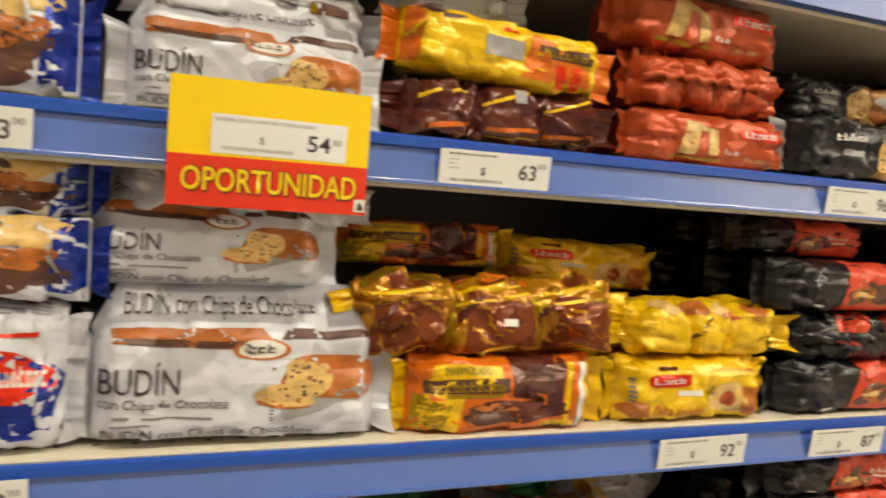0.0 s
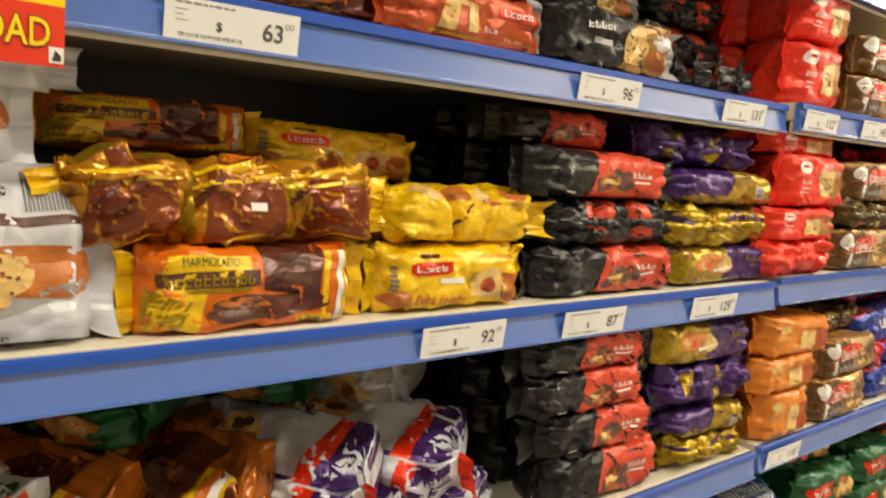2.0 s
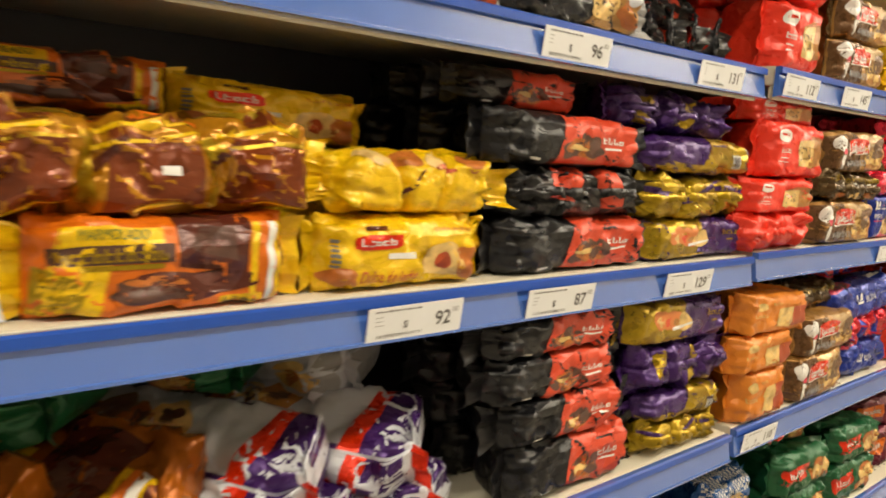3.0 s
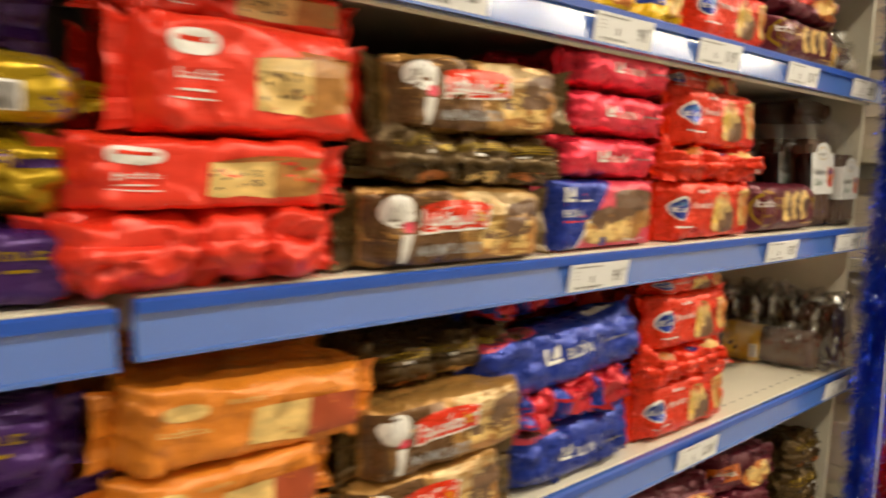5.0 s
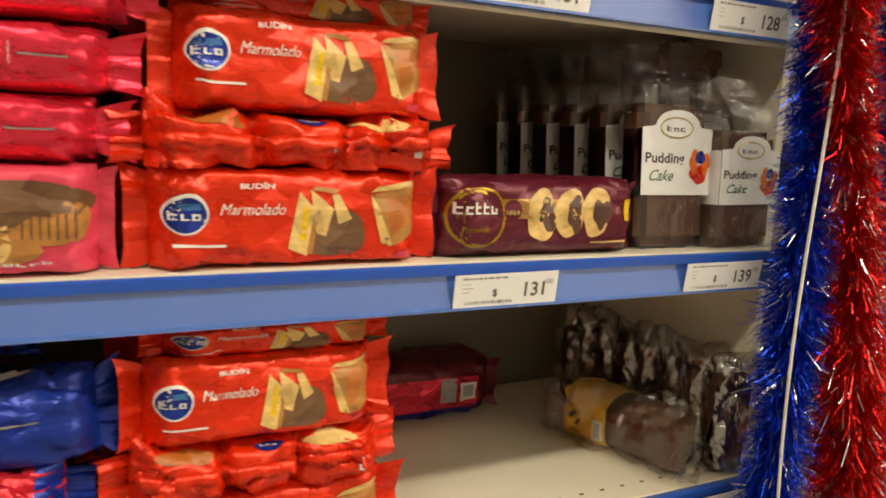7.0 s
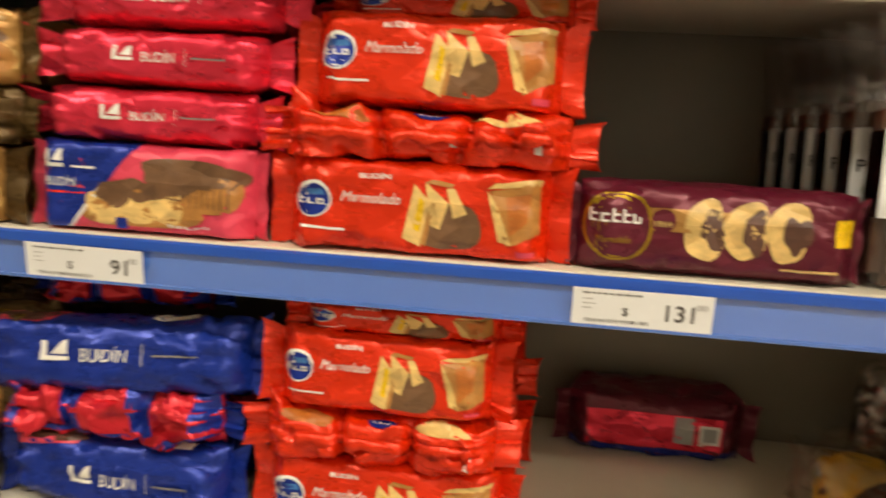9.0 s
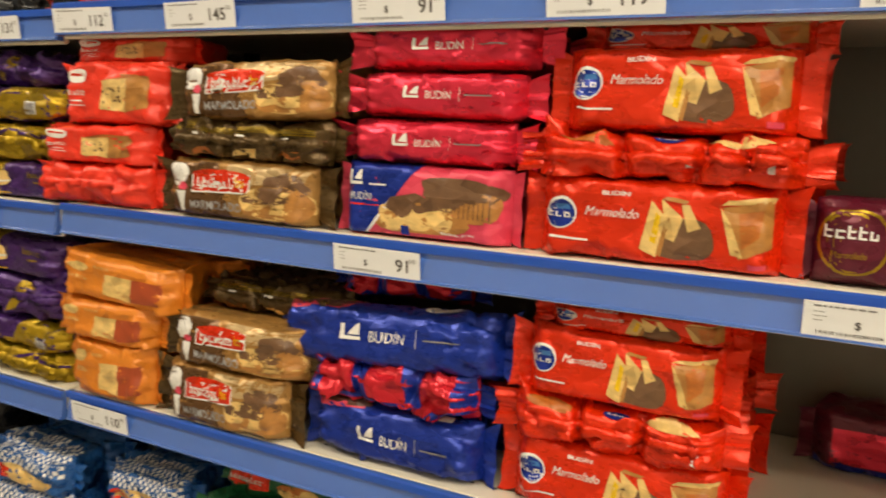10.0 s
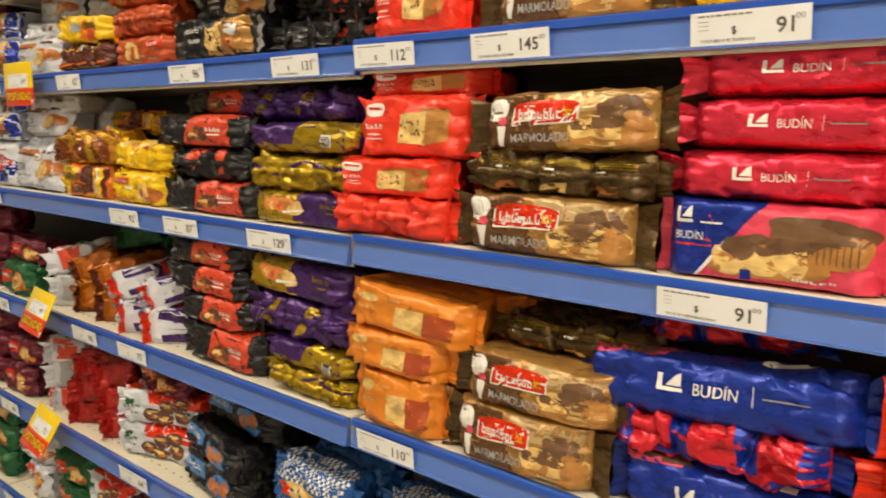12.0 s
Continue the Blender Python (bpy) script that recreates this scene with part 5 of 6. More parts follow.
generic = {
    "maroon": kind("maroon film cake packet stacked on a shelf", MAROON, d_generic(RED, CRUST, CREAM), crinkle=0.0022, fin=0.014),
    "white_red": kind("white and red film biscuit packet with round chocolate biscuits pictured", WHITE, d_cookies, crinkle=0.002, fin=0.014, power=5.0),
    "marble": kind("dark red film cake packet with marbled slices pictured, crumpled", DEEPRED, d_red_marble, crinkle=0.0036, fin=0.014, flare=1.0, pinch=0.95),
    "white_cake": kind("white crumpled film cake packet with green mark and cake picture", WHITE, d_white_cake, crinkle=0.0032, fin=0.018, pinch=0.92, power=3.6),
    "black_blue": kind("black and light blue film packet with cookies pictured", BLACK, d_generic(SKY, SKY, CRUST), crinkle=0.0018, fin=0.014),
    "check": kind("blue and white chequered film packet of small cakes", CHECKBLUE, d_check, crinkle=0.0026, fin=0.018, flare=1.1),
    "green": kind("dark green film packet of loaf cake with a red badge", GREEN, d_generic(RED, CRUST, CREAM), crinkle=0.0022, fin=0.016),
    "white": kind("white film cake packet, crumpled", WHITE, d_generic(RED, CRUST, CREAM), crinkle=0.0036, fin=0.02, power=3.0),
    "brown": kind("dark brown film cake packet with orange print", MAROON, d_generic(ORANGE, CRUST, CREAM), crinkle=0.003, fin=0.016),
    "yellow": kind("small yellow and blue film packet of sponge cakes", YELLOW, d_generic(BLUE, CRUST, CREAM), crinkle=0.0022, fin=0.01),
}
# shelf at 1.32 m, first bay
S = B_
put(pozo, -0.150, -0.022, S, 0.100, 0.08, seed=1, group="cakes with red print")
put(mini, -0.150, -0.010, S + 0.101, 0.055, 0.08, seed=2, group="cakes with red print")
put(mini, -0.150, -0.012, S + 0.157, 0.04, 0.07, y=FRONT + 0.03, seed=3, group="cakes with red print")
G = "white chocolate chip cakes"
put(best, -0.034, 0.200, S, 0.080, 0.085, seed=4, group=G, rz=-1, rx=-5, rows=2, ry=0.6)
put(best, -0.040, 0.158, S + 0.108, 0.056, 0.078, y=FRONT + 0.035, seed=5, group=G, rx=-8, rows=2)
put(best_back, -0.026, 0.184, S + 0.163, 0.036, 0.09, y=FRONT + 0.045, seed=6, group=G, ry=2)
G = "marbled cakes in orange film"
put(choco, 0.200, 0.396, S, 0.060, 0.075, seed=7, group=G, rows=2)
put(choco_lobed, 0.150, 0.425, S + 0.060, 0.064, 0.09, y=FRONT + 0.012, seed=9, group=G, ry=-1)
put(choco, 0.165, 0.360, S + 0.124, 0.040, 0.08, y=FRONT + 0.125, seed=10, group=G, rx=-4)
G = "caramel cakes in yellow film"
put(val_y, 0.402, 0.584, S, 0.058, 0.078, seed=11, group=G, rows=2)
put(val_y_lobed, 0.398, 0.612, S + 0.058, 0.050, 0.085, seed=12, group=G, ry=1, y=FRONT + 0.01)
put(val_y, 0.330, 0.530, S + 0.110, 0.046, 0.08, y=FRONT + 0.12, seed=13, group=G, ry=3)
G = "black and red loaf cakes"
put(fan, 0.582, 0.850, S, 0.052, 0.078, seed=14, group=G, rows=3)
put(fan_lobed, 0.590, 0.832, S + 0.052, 0.050, 0.078, seed=15, group=G, rows=3)
put(fan, 0.560, 0.822, S + 0.102, 0.050, 0.08, seed=16, group=G, rows=3, ry=1)
put(fan, 0.555, 0.780, S + 0.155, 0.038, 0.08, y=FRONT + 0.06, seed=17, group=G, rows=2)
G = "purple and gold loaf cakes"
put(mus, 0.820, 1.056, S, 0.048, 0.078, seed=18, group=G, rows=2)
put(mus_lobed, 0.806, 1.052, S + 0.048, 0.050, 0.085, seed=19, group=G, rows=2)
put(mus_top, 0.800, 1.068, S + 0.098, 0.044, 0.085, seed=20, group=G, rows=2)
put(mus_purple, 0.765, 1.030, S + 0.143, 0.045, 0.08, y=FRONT + 0.03, seed=21, group=G, ry=2)
# second bay
G = "red cakes with a white badge"
put(pan_lobed, 1.004, 1.216, S, 0.050, 0.085, seed=22, group=G, rows=2, y=FRONT - 0.008)
put(pan, 1.014, 1.216, S + 0.050, 0.044, 0.085, seed=23, group=G, rows=2, y=FRONT - 0.006)
put(pan, 1.054, 1.240, S + 0.095, 0.072, 0.085, seed=24, group=G, rows=2, rx=-3, y=FRONT - 0.006)
put(pan, 1.046, 1.246, S + 0.168, 0.030, 0.1, seed=25, group=G, y=FRONT + 0.02)
G = "brown marbled cakes with a parasol"
put(terra, 1.214, 1.454, S, 0.064, 0.08, seed=26, group=G, rows=2, y=FRONT - 0.006)
put(terra_lobed, 1.226, 1.467, S + 0.064, 0.042, 0.085, seed=27, group=G, rows=2, y=FRONT - 0.006)
put(terra, 1.236, 1.472, S + 0.106, 0.060, 0.08, seed=28, group=G, rows=2, ry=-2, rx=-3, y=FRONT - 0.006)
G = "magenta and blue loaf cakes"
put(laa, 1.452, 1.650, S, 0.070, 0.078, seed=29, group=G, rows=2)
put(laa_side, 1.448, 1.660, S + 0.071, 0.043, 0.085, seed=30, group=G, rows=2)
put(laa_side, 1.458, 1.668, S + 0.115, 0.044, 0.085, seed=31, group=G, rows=2, ry=0.6)
put(laa_side, 1.466, 1.680, S + 0.160, 0.042, 0.085, seed=32, group=G, rows=2, ry=-0.6)
G = "red marbled cakes with a blue badge"
put(arcor, 1.655, 1.886, S, 0.070, 0.078, seed=33, group=G, rows=3)
put(arcor_lobed, 1.648, 1.902, S + 0.070, 0.038, 0.088, seed=34, group=G, rows=3, y=FRONT + 0.006)
put(arcor, 1.672, 1.888, S + 0.108, 0.068, 0.078, seed=35, group=G, rows=3, rx=-4)
put(arcor, 1.690, 1.894, S + 0.176, 0.026, 0.085, seed=36, group=G, y=FRONT + 0.04)
put(bagley, 1.886, 2.092, S, 0.066, 0.075, seed=37, group="maroon marbled cakes")


def pudding_bag(x, y, z, seed, lean=0.0, yaw=0.0, tall=1.12):
    """Dark sponge slab stood up in a clear bag with a white paper band."""
    root = tagged(new("bagged_sponge_cake"), "dark chocolate sponge slab in a clear bag with white label", "packaged cake", "sponge cakes in clear bags")
    w, d, h = 0.074, 0.034, 0.136
    bm = bmesh.new()
    box(bm, -w / 2, w / 2, 0, d, 0.003, h - 0.014, 0, 0.008)
    part("sponge_slab", bm, CAKE, root)
    bm = bmesh.new()
    arch = [(-w / 2 - 0.001, 0.046), (w / 2 + 0.001, 0.046), (w / 2 + 0.001, 0.102), (w / 2 - 0.01, 0.103)]
    arch += [(0.024 * math.cos(a), 0.104 + 0.013 * math.sin(a)) for a in [math.pi * k / 10 for k in range(11)]] + [(-w / 2 + 0.01, 0.103), (-w / 2 - 0.001, 0.102)]
    bm.faces.new([bm.verts.new((u, -0.0022, v)) for u, v in arch])
    for s in (-1, 1):
        x1 = s * (w / 2 + 0.0016)
        bm.faces.new([bm.verts.new(p) for p in ((x1, -0.0018, 0.046), (x1, d * 0.7, 0.046), (x1, d * 0.7, 0.101), (x1, -0.0018, 0.101))])
    ext = bmesh.ops.extrude_face_region(bm, geom=bm.faces[:])
    for v in ext["geom"]:
        if isinstance(v, bmesh.types.BMVert):
            v.co.y += 0.0003
    bmesh.ops.recalc_face_normals(bm, faces=bm.faces)
    part("paper_label", bm, PAPER, root)
    p = Print()
    p.text("Pudding", -0.0345, 0.073, 0.0084, 0.042, INK, 1, 0.02)
    p.text("Cake", -0.03, 0.058, 0.0094, 0.026, GREEN, 1, 0.01, 0.5)
    p.blob(-0.002, 0.102, 0.018, 0.009, GOLD, 1, 0, 1)
    p.blob(-0.002, 0.102, 0.0168, 0.0078, PAPER, 2, 0, 1)
    p.scribble(-0.013, 0.009, 0.099, 0.0045, INK, 3, 1)
    p.blob(0.024, 0.064, 0.009, 0.009, RED, 1, 0.2, 1)
    p.blob(0.018, 0.074, 0.005, 0.01, ORANGE, 2, 0.2, 2, 0.4)
    p.blob(0.031, 0.073, 0.004, 0.01, ORANGE, 2, 0.2, 2, -0.4)
    p.blob(0.025, 0.078, 0.005, 0.006, BLUE, 3, 0.1, 3)
    p.build(lambda u, v, l: (u, -0.0024 - 0.0001 * l, v), root)
    rnd = random.Random(seed)
    bm = bmesh.new()
    rings, n = 14, 24
    grid = []
    for k in range(rings + 1):
        t = k / rings
        zz = t * (h + 0.04)
        flat = 0.0 if zz < h else min(1, (zz - h) / 0.03)
        for i in range(n):
            a = 2 * math.pi * i / n
            c, s = math.cos(a), math.sin(a)
            r = 1 / (abs(c) ** 6 + abs(s) ** 6) ** (1 / 6)
            cr = noise.noise(Vector((c * 2 + seed, s * 2, zz * 50))) * 0.0022
            grid.append(bm.verts.new(((w / 2 + 0.0035 + cr) * c * r * (1 + 0.1 * flat), d / 2 + ((d / 2 + 0.0035 + cr) * (1 - 0.88 * flat)) * s * r, zz)))
    for k in range(rings):
        for i in range(n):
            bm.faces.new((grid[k * n + i], grid[k * n + (i + 1) % n], grid[(k + 1) * n + (i + 1) % n], grid[(k + 1) * n + i]))
    part("clear_bag", bm, CLEAR, root, "clear crackly plastic bag", smooth=True)
    root.matrix_world = pose(x, y, z + 0.0004, lean, 0, yaw) @ Matrix.Diagonal((1.14, 1.0, tall, 1.0))
    return root


pudding_bag(2.140, FRONT + 0.02, S, 1, -4)
pudding_bag(2.226, FRONT + 0.012, S, 2, -2, 4, tall=0.94)
for k in range(1, 6):
    pudding_bag(2.139 - 0.003 * k, FRONT + 0.02 + 0.046 * k, S, 3 + k, -5)
    pudding_bag(2.232, FRONT + 0.025 + 0.046 * k, S, 13 + k, -3)
put(kind("dark sponge cakes in clear film laid on top of the others", CAKE, None, crinkle=0.002, fin=0.014), 2.160, 2.232, S + 0.162, 0.034, 0.12, y=FRONT + 0.05, seed=5)

# shelf at 1.08 m
S = C_
G = "marbled cakes lying end on"
lie(choco_lying, 0.185, S, 0.060, 0.25, -64, seed=41, group=G)
lie(choco_lying, 0.300, S, 0.058, 0.25, -66, seed=42, group=G, near=0.012)
lie(choco_lying, 0.165, S + 0.064, 0.052, 0.25, -60, 22, seed=43, group=G, near=0.026)
lie(choco_lying, 0.278, S + 0.062, 0.052, 0.25, -62, 22, seed=143, group=G, near=0.020)
put(generic["green"], -0.140, 0.035, S, 0.07, 0.08, seed=44)
put(generic["maroon"], -0.138, 0.04, S + 0.07, 0.05, 0.08, seed=45, y=FRONT + 0.03)
lie(generic["white_cake"], 0.125, S, 0.064, 0.22, -78, seed=144, group="white crumpled cakes", near=0.012)
lie(generic["white_cake"], 0.110, S + 0.070, 0.054, 0.22, -70, 18, seed=145, group="white crumpled cakes", near=0.02)
lie(generic["green"], 0.235, S + 0.130, 0.040, 0.20, -66, 10, seed=146, near=0.10)
lie(generic["green"], 0.395, S + 0.132, 0.038, 0.20, -70, 10, seed=147, near=0.12)
G = "white and purple loaf cakes aslant"
lie(budin_w, 0.405, S, 0.056, 0.27, -66, seed=46, group=G, near=-0.002)
lie(budin_w, 0.512, S, 0.056, 0.25, -70, seed=47, group=G, near=-0.004)
lie(budin_w, 0.372, S + 0.060, 0.052, 0.28, -60, 20, seed=48, group=G, near=0.0)
lie(budin_w, 0.478, S + 0.060, 0.052, 0.28, -58, 20, seed=49, group=G, near=0.002)
lie(generic["white_cake"], 0.508, S + 0.116, 0.044, 0.24, -74, 12, seed=50, near=0.10)
G = "black and red loaf cakes"
put(fan, 0.625, 0.860, S - 0.0, 0.062, 0.078, seed=51, group=G, rows=2, y=FRONT + 0.008)
put(fan, 0.610, 0.836, S + 0.062, 0.048, 0.078, seed=52, group=G, rows=2)
put(fan, 0.585, 0.818, S + 0.110, 0.046, 0.078, seed=53, group=G, rows=2)
put(fan, 0.580, 0.812, S + 0.156, 0.040, 0.078, seed=54, group=G, rows=2)
G = "purple and gold loaf cakes"
put(mus_lobed, 0.850, 1.050, S, 0.040, 0.085, seed=55, group=G, rows=2, ry=3)
put(mus_top, 0.835, 1.060, S + 0.038, 0.040, 0.085, seed=56, group=G, rows=2, ry=3)
put(mus_purple, 0.815, 1.054, S + 0.080, 0.056, 0.085, seed=57, group=G, rows=2)
put(mus, 0.805, 1.040, S + 0.137, 0.054, 0.08, seed=58, group=G, rows=2, ry=2)
G = "amber cakes with a cream badge"
put(pan_amber, 1.054, 1.210, S, 0.072, 0.085, seed=59, group=G, rows=2, y=FRONT - 0.006)
put(pan_amber, 1.034, 1.216, S + 0.072, 0.050, 0.085, seed=60, group=G, rows=2, y=FRONT - 0.006)
put(pan_amber, 1.040, 1.252, S + 0.122, 0.054, 0.09, seed=61, group=G, rows=2, ry=3, y=FRONT - 0.006)
put(pan_amber, 1.06, 1.25, S + 0.180, 0.026, 0.09, seed=62, group=G, y=FRONT + 0.08)
G = "brown marbled cakes with a parasol"
put(terra, 1.206, 1.420, S, 0.070, 0.08, seed=63, group=G, rows=2, y=FRONT - 0.006)
put(terra, 1.220, 1.444, S + 0.070, 0.060, 0.08, seed=64, group=G, rows=2, y=FRONT - 0.006)
put(terra_lobed, 1.245, 1.47, S + 0.130, 0.036, 0.085, seed=65, group=G, rows=2, y=FRONT + 0.03)
G = "magenta and blue loaf cakes"
put(laa_blue, 1.416, 1.636, S, 0.062, 0.085, seed=66, group=G, rows=2)
put(laa_lobed, 1.402, 1.634, S + 0.062, 0.046, 0.085, seed=67, group=G, rows=2)
put(laa_blue, 1.372, 1.654, S + 0.094, 0.066, 0.088, seed=68, group=G, ry=-4, rx=-14, y=FRONT + 0.002)
put(laa_lobed, 1.410, 1.600, S + 0.164, 0.038, 0.085, seed=69, group=G, y=FRONT + 0.06)
G = "red marbled cakes with a blue badge"
put(arcor, 1.642, 1.864, S, 0.066, 0.078, seed=70, group=G, rows=3, rx=-4)
put(arcor_lobed, 1.636, 1.862, S + 0.066, 0.042, 0.088, seed=71, group=G, rows=3, y=FRONT + 0.008)
put(arcor, 1.650, 1.852, S + 0.108, 0.064, 0.078, seed=72, group=G, rows=3, rx=-3)
put(arcor, 1.665, 1.855, S + 0.172, 0.024, 0.085, seed=73, group=G, rows=2, y=FRONT + 0.02)


def d_red_back(p, seed):
    p.quad((-0.97, -0.95), (0.97, -0.95), (0.97, -0.5), (-0.97, -0.6), BLUE, 1, 16, 2)
    p.quad((-0.8, -0.55), (0.75, -0.5), (0.75, 0.6), (-0.8, 0.6), MAGENTA, 1.4, 12, 3)
    p.bar(0.2, 0.42, -0.3, 0.55, TRAY, 2)
    p.bar(0.48, 0.72, -0.28, 0.35, INKW, 3)
    p.bar(0.52, 0.68, -0.18, 0.25, TRAY, 4)


put(kind("dark blue and magenta film cake packet on the empty shelf", MAROON, d_red_back, crinkle=0.001, fin=0.014, pinch=0.9), 1.895, 2.105, S, 0.070, 0.08, y=BACK - 0.095, seed=74, rx=6)


def clear_loaf(x, y, z, w, h, d, rz, seed, band=True, cake=True):
    root = tagged(new("bagged_loaf_cake"), "brown loaf cake in clear film with a yellow paper band" if band else "small cakes in crumpled silvery clear film", "packaged cake")
    skin = Skin(w * 0.8, h * 0.86, d * 0.86, seed, (), 0.9, 0.0015, 3.0)
    if cake:
        nu, ns = 26, 24
        me = bpy.data.meshes.new("loaf")
        me.from_pydata([skin.at(-1 + 2 * i / nu, -1 + 8 * j / ns)[:] for i in range(nu + 1) for j in range(ns)], [],
                       [(i * ns + j, (i + 1) * ns + j, (i + 1) * ns + (j + 1) % ns, i * ns + (j + 1) % ns) for i in range(nu) for j in range(ns)])
        part_mesh("loaf", me, CAKE, root, smooth=True)
    if band:
        nu, ns = 8, 40
        verts = [skin.at(-0.85 + 0.75 * i / nu, -1 + 8 * j / ns, 0.0022)[:] for i in range(nu + 1) for j in range(ns)]
        me = bpy.data.meshes.new("paper_band")
        me.from_pydata(verts, [], [(i * ns + j, (i + 1) * ns + j, (i + 1) * ns + (j + 1) % ns, i * ns + (j + 1) % ns) for i in range(nu) for j in range(ns)])
        part_mesh("paper_band", me, material("band_yellow_paper", srgb(224, 178, 50), 0.5), root, smooth=True)
        p = Print()
        p.bar(-0.3, -0.14, -0.7, 0.1, INKW, 1)
        for k in range(8):
            p.quad((-0.28, -0.6 + 0.08 * k), (-0.17, -0.6 + 0.08 * k), (-0.17, -0.57 + 0.08 * k), (-0.28, -0.57 + 0.08 * k), INK, 2, 2, 1)
        p.build(lambda u, v, l: skin.at(u, v, 0.0026 + 0.0002 * l)[:], root)
    bag = Skin(w, h, d, seed + 3, (), 0.7, 0.006, 3.0)
    nu, ns = 44, 36
    me = bpy.data.meshes.new("clear_wrap")
    me.from_pydata([bag.at(-1 + 2 * i / nu, -1 + 8 * j / ns, 0.003)[:] for i in range(nu + 1) for j in range(ns)], [],
                   [(i * ns + j, (i + 1) * ns + j, (i + 1) * ns + (j + 1) % ns, i * ns + (j + 1) % ns) for i in range(nu) for j in range(ns)])
    part_mesh("clear_wrap", me, CLEARD if band else SILVERY, root, smooth=True)
    root.matrix_world = pose(x, y, z + 0.003, 0, 0, rz)
    return root


clear_loaf(2.178, 0.652, S, 0.20, 0.066, 0.075, -76, 1)
for k in range(8):
    clear_loaf(2.238 - 0.002 * k, 0.575 + 0.034 * k, S, 0.058, 0.118 - 0.001 * k, 0.034, 3 * math.sin(k * 2), 10 + k, band=False)

# shelf at 1.56 m
S = A_
put(mini, -0.155, -0.022, S, 0.075, 0.08, seed=81, group="cakes with red print")
put(mini, -0.152, -0.020, S + 0.076, 0.06, 0.08, seed=82, group="cakes with red print")
G = "white chocolate chip cakes"
put(best, -0.018, 0.180, S, 0.062, 0.085, seed=83, group=G, rows=2, rz=-1)
put(best_back, -0.010, 0.182, S + 0.063, 0.042, 0.09, seed=84, group=G, y=FRONT + 0.022, ry=3)
put(best, 0.0, 0.17, S + 0.106, 0.05, 0.085, seed=85, group=G, y=FRONT + 0.05)
G = "marbled cakes in orange film"
put(choco_dark, 0.182, 0.396, S, 0.050, 0.085, seed=86, group=G, y=FRONT + 0.008)
put(choco_yellow, 0.176, 0.392, S + 0.050, 0.050, 0.08, seed=88, group=G, ry=3)
put(best_back, 0.19, 0.33, S + 0.102, 0.05, 0.085, seed=89, y=FRONT + 0.06)
G = "rust-red loaf cakes"
put(val_r, 0.404, 0.598, S, 0.050, 0.078, seed=90, group=G, rows=2)
put(val_r_lobed, 0.400, 0.586, S + 0.050, 0.050, 0.085, seed=91, group=G, rows=2)
put(val_r, 0.378, 0.580, S + 0.100, 0.056, 0.085, seed=92, group=G, ry=2)
G = "black chocolate chip cakes"
put(fan_chips, 0.586, 0.822, S, 0.062, 0.085, seed=93, group=G, rows=2)
put(fan_chips, 0.600, 0.80, S + 0.063, 0.045, 0.085, seed=94, group=G, rows=2, y=FRONT + 0.045)
G = "red cakes with a white badge"
put(pan, 1.062, 1.214, S, 0.085, 0.10, seed=98, group=G, rows=3, step=0.102)
put(pan, 1.066, 1.220, S + 0.086, 0.07, 0.10, seed=99, group=G, rows=3, step=0.102)
for k in range(3):
    put(fan_lobed, 0.832, 1.046, S + 0.045 * k, 0.044, 0.085, y=FRONT + 0.09, seed=196 + k, group="black and red loaf cakes", rows=2)
for k in range(4):
    put(fan_lobed, 0.832 + 0.05 * k, 0.872 + 0.05 * k, S, 0.05, 0.085, seed=199 + k, group="small black packets", y=FRONT + 0.02)
put(terra, 1.235, 1.450, S, 0.062, 0.08, seed=100, rows=2, group="brown marbled cakes with a parasol")
put(terra, 1.245, 1.455, S + 0.062, 0.06, 0.08, seed=101, group="brown marbled cakes with a parasol")
G = "small yellow cakes"
put(generic["yellow"], 1.475, 1.575, S, 0.045, 0.08, seed=102, group=G, rows=2)
put(generic["yellow"], 1.580, 1.680, S, 0.046, 0.08, seed=103, group=G, rows=2)
put(generic["yellow"], 1.50, 1.62, S + 0.047, 0.04, 0.08, seed=104, group=G, rows=2)
G = "red marbled cakes with a blue badge"
put(arcor, 1.690, 1.890, S, 0.062, 0.078, seed=105, group=G, rows=2)
put(arcor, 1.692, 1.886, S + 0.062, 0.062, 0.078, seed=106, group=G, rows=2)
G = "maroon marbled cakes"
put(bagley, 1.895, 2.105, S, 0.055, 0.075, seed=107, group=G, rows=2)
put(generic["maroon"], 1.895, 2.110, S + 0.056, 0.05, 0.085, seed=108, group=G, rows=2)
clear_loaf(2.175, 0.62, S, 0.13, 0.06, 0.08, 0, 31)

# shelf at 0.85 m
S = D_
G = "white and red biscuit packets"
put(generic["maroon"], -0.15, 0.0, S, 0.07, 0.085, seed=110, y=FRONT + 0.01, rows=2)
put(generic["maroon"], -0.15, 0.01, S + 0.071, 0.06, 0.085, seed=210, y=FRONT + 0.02, rows=2)
for k in range(3):
    lie(generic["white_cake"], 0.06 + 0.006 * k, S + 0.052 * k, 0.052, 0.23, -60 - 6 * k, 4, seed=211 + k, group="white crumpled cakes", near=0.012)
    lie(generic["marble"], 0.180 + 0.008 * k, S + 0.050 * k, 0.050, 0.23, -72 + 5 * k, 6, seed=221 + k, group="dark red marbled cakes", near=0.010)
    lie(generic["marble"], 0.300 - 0.006 * k, S + 0.050 * k, 0.050, 0.23, -66 - 4 * k, 4, seed=231 + k, group="dark red marbled cakes", near=0.012)
put(generic["white_red"], 0.375, 0.580, S, 0.064, 0.085, seed=113, group=G, rz=20, y=FRONT + 0.035)
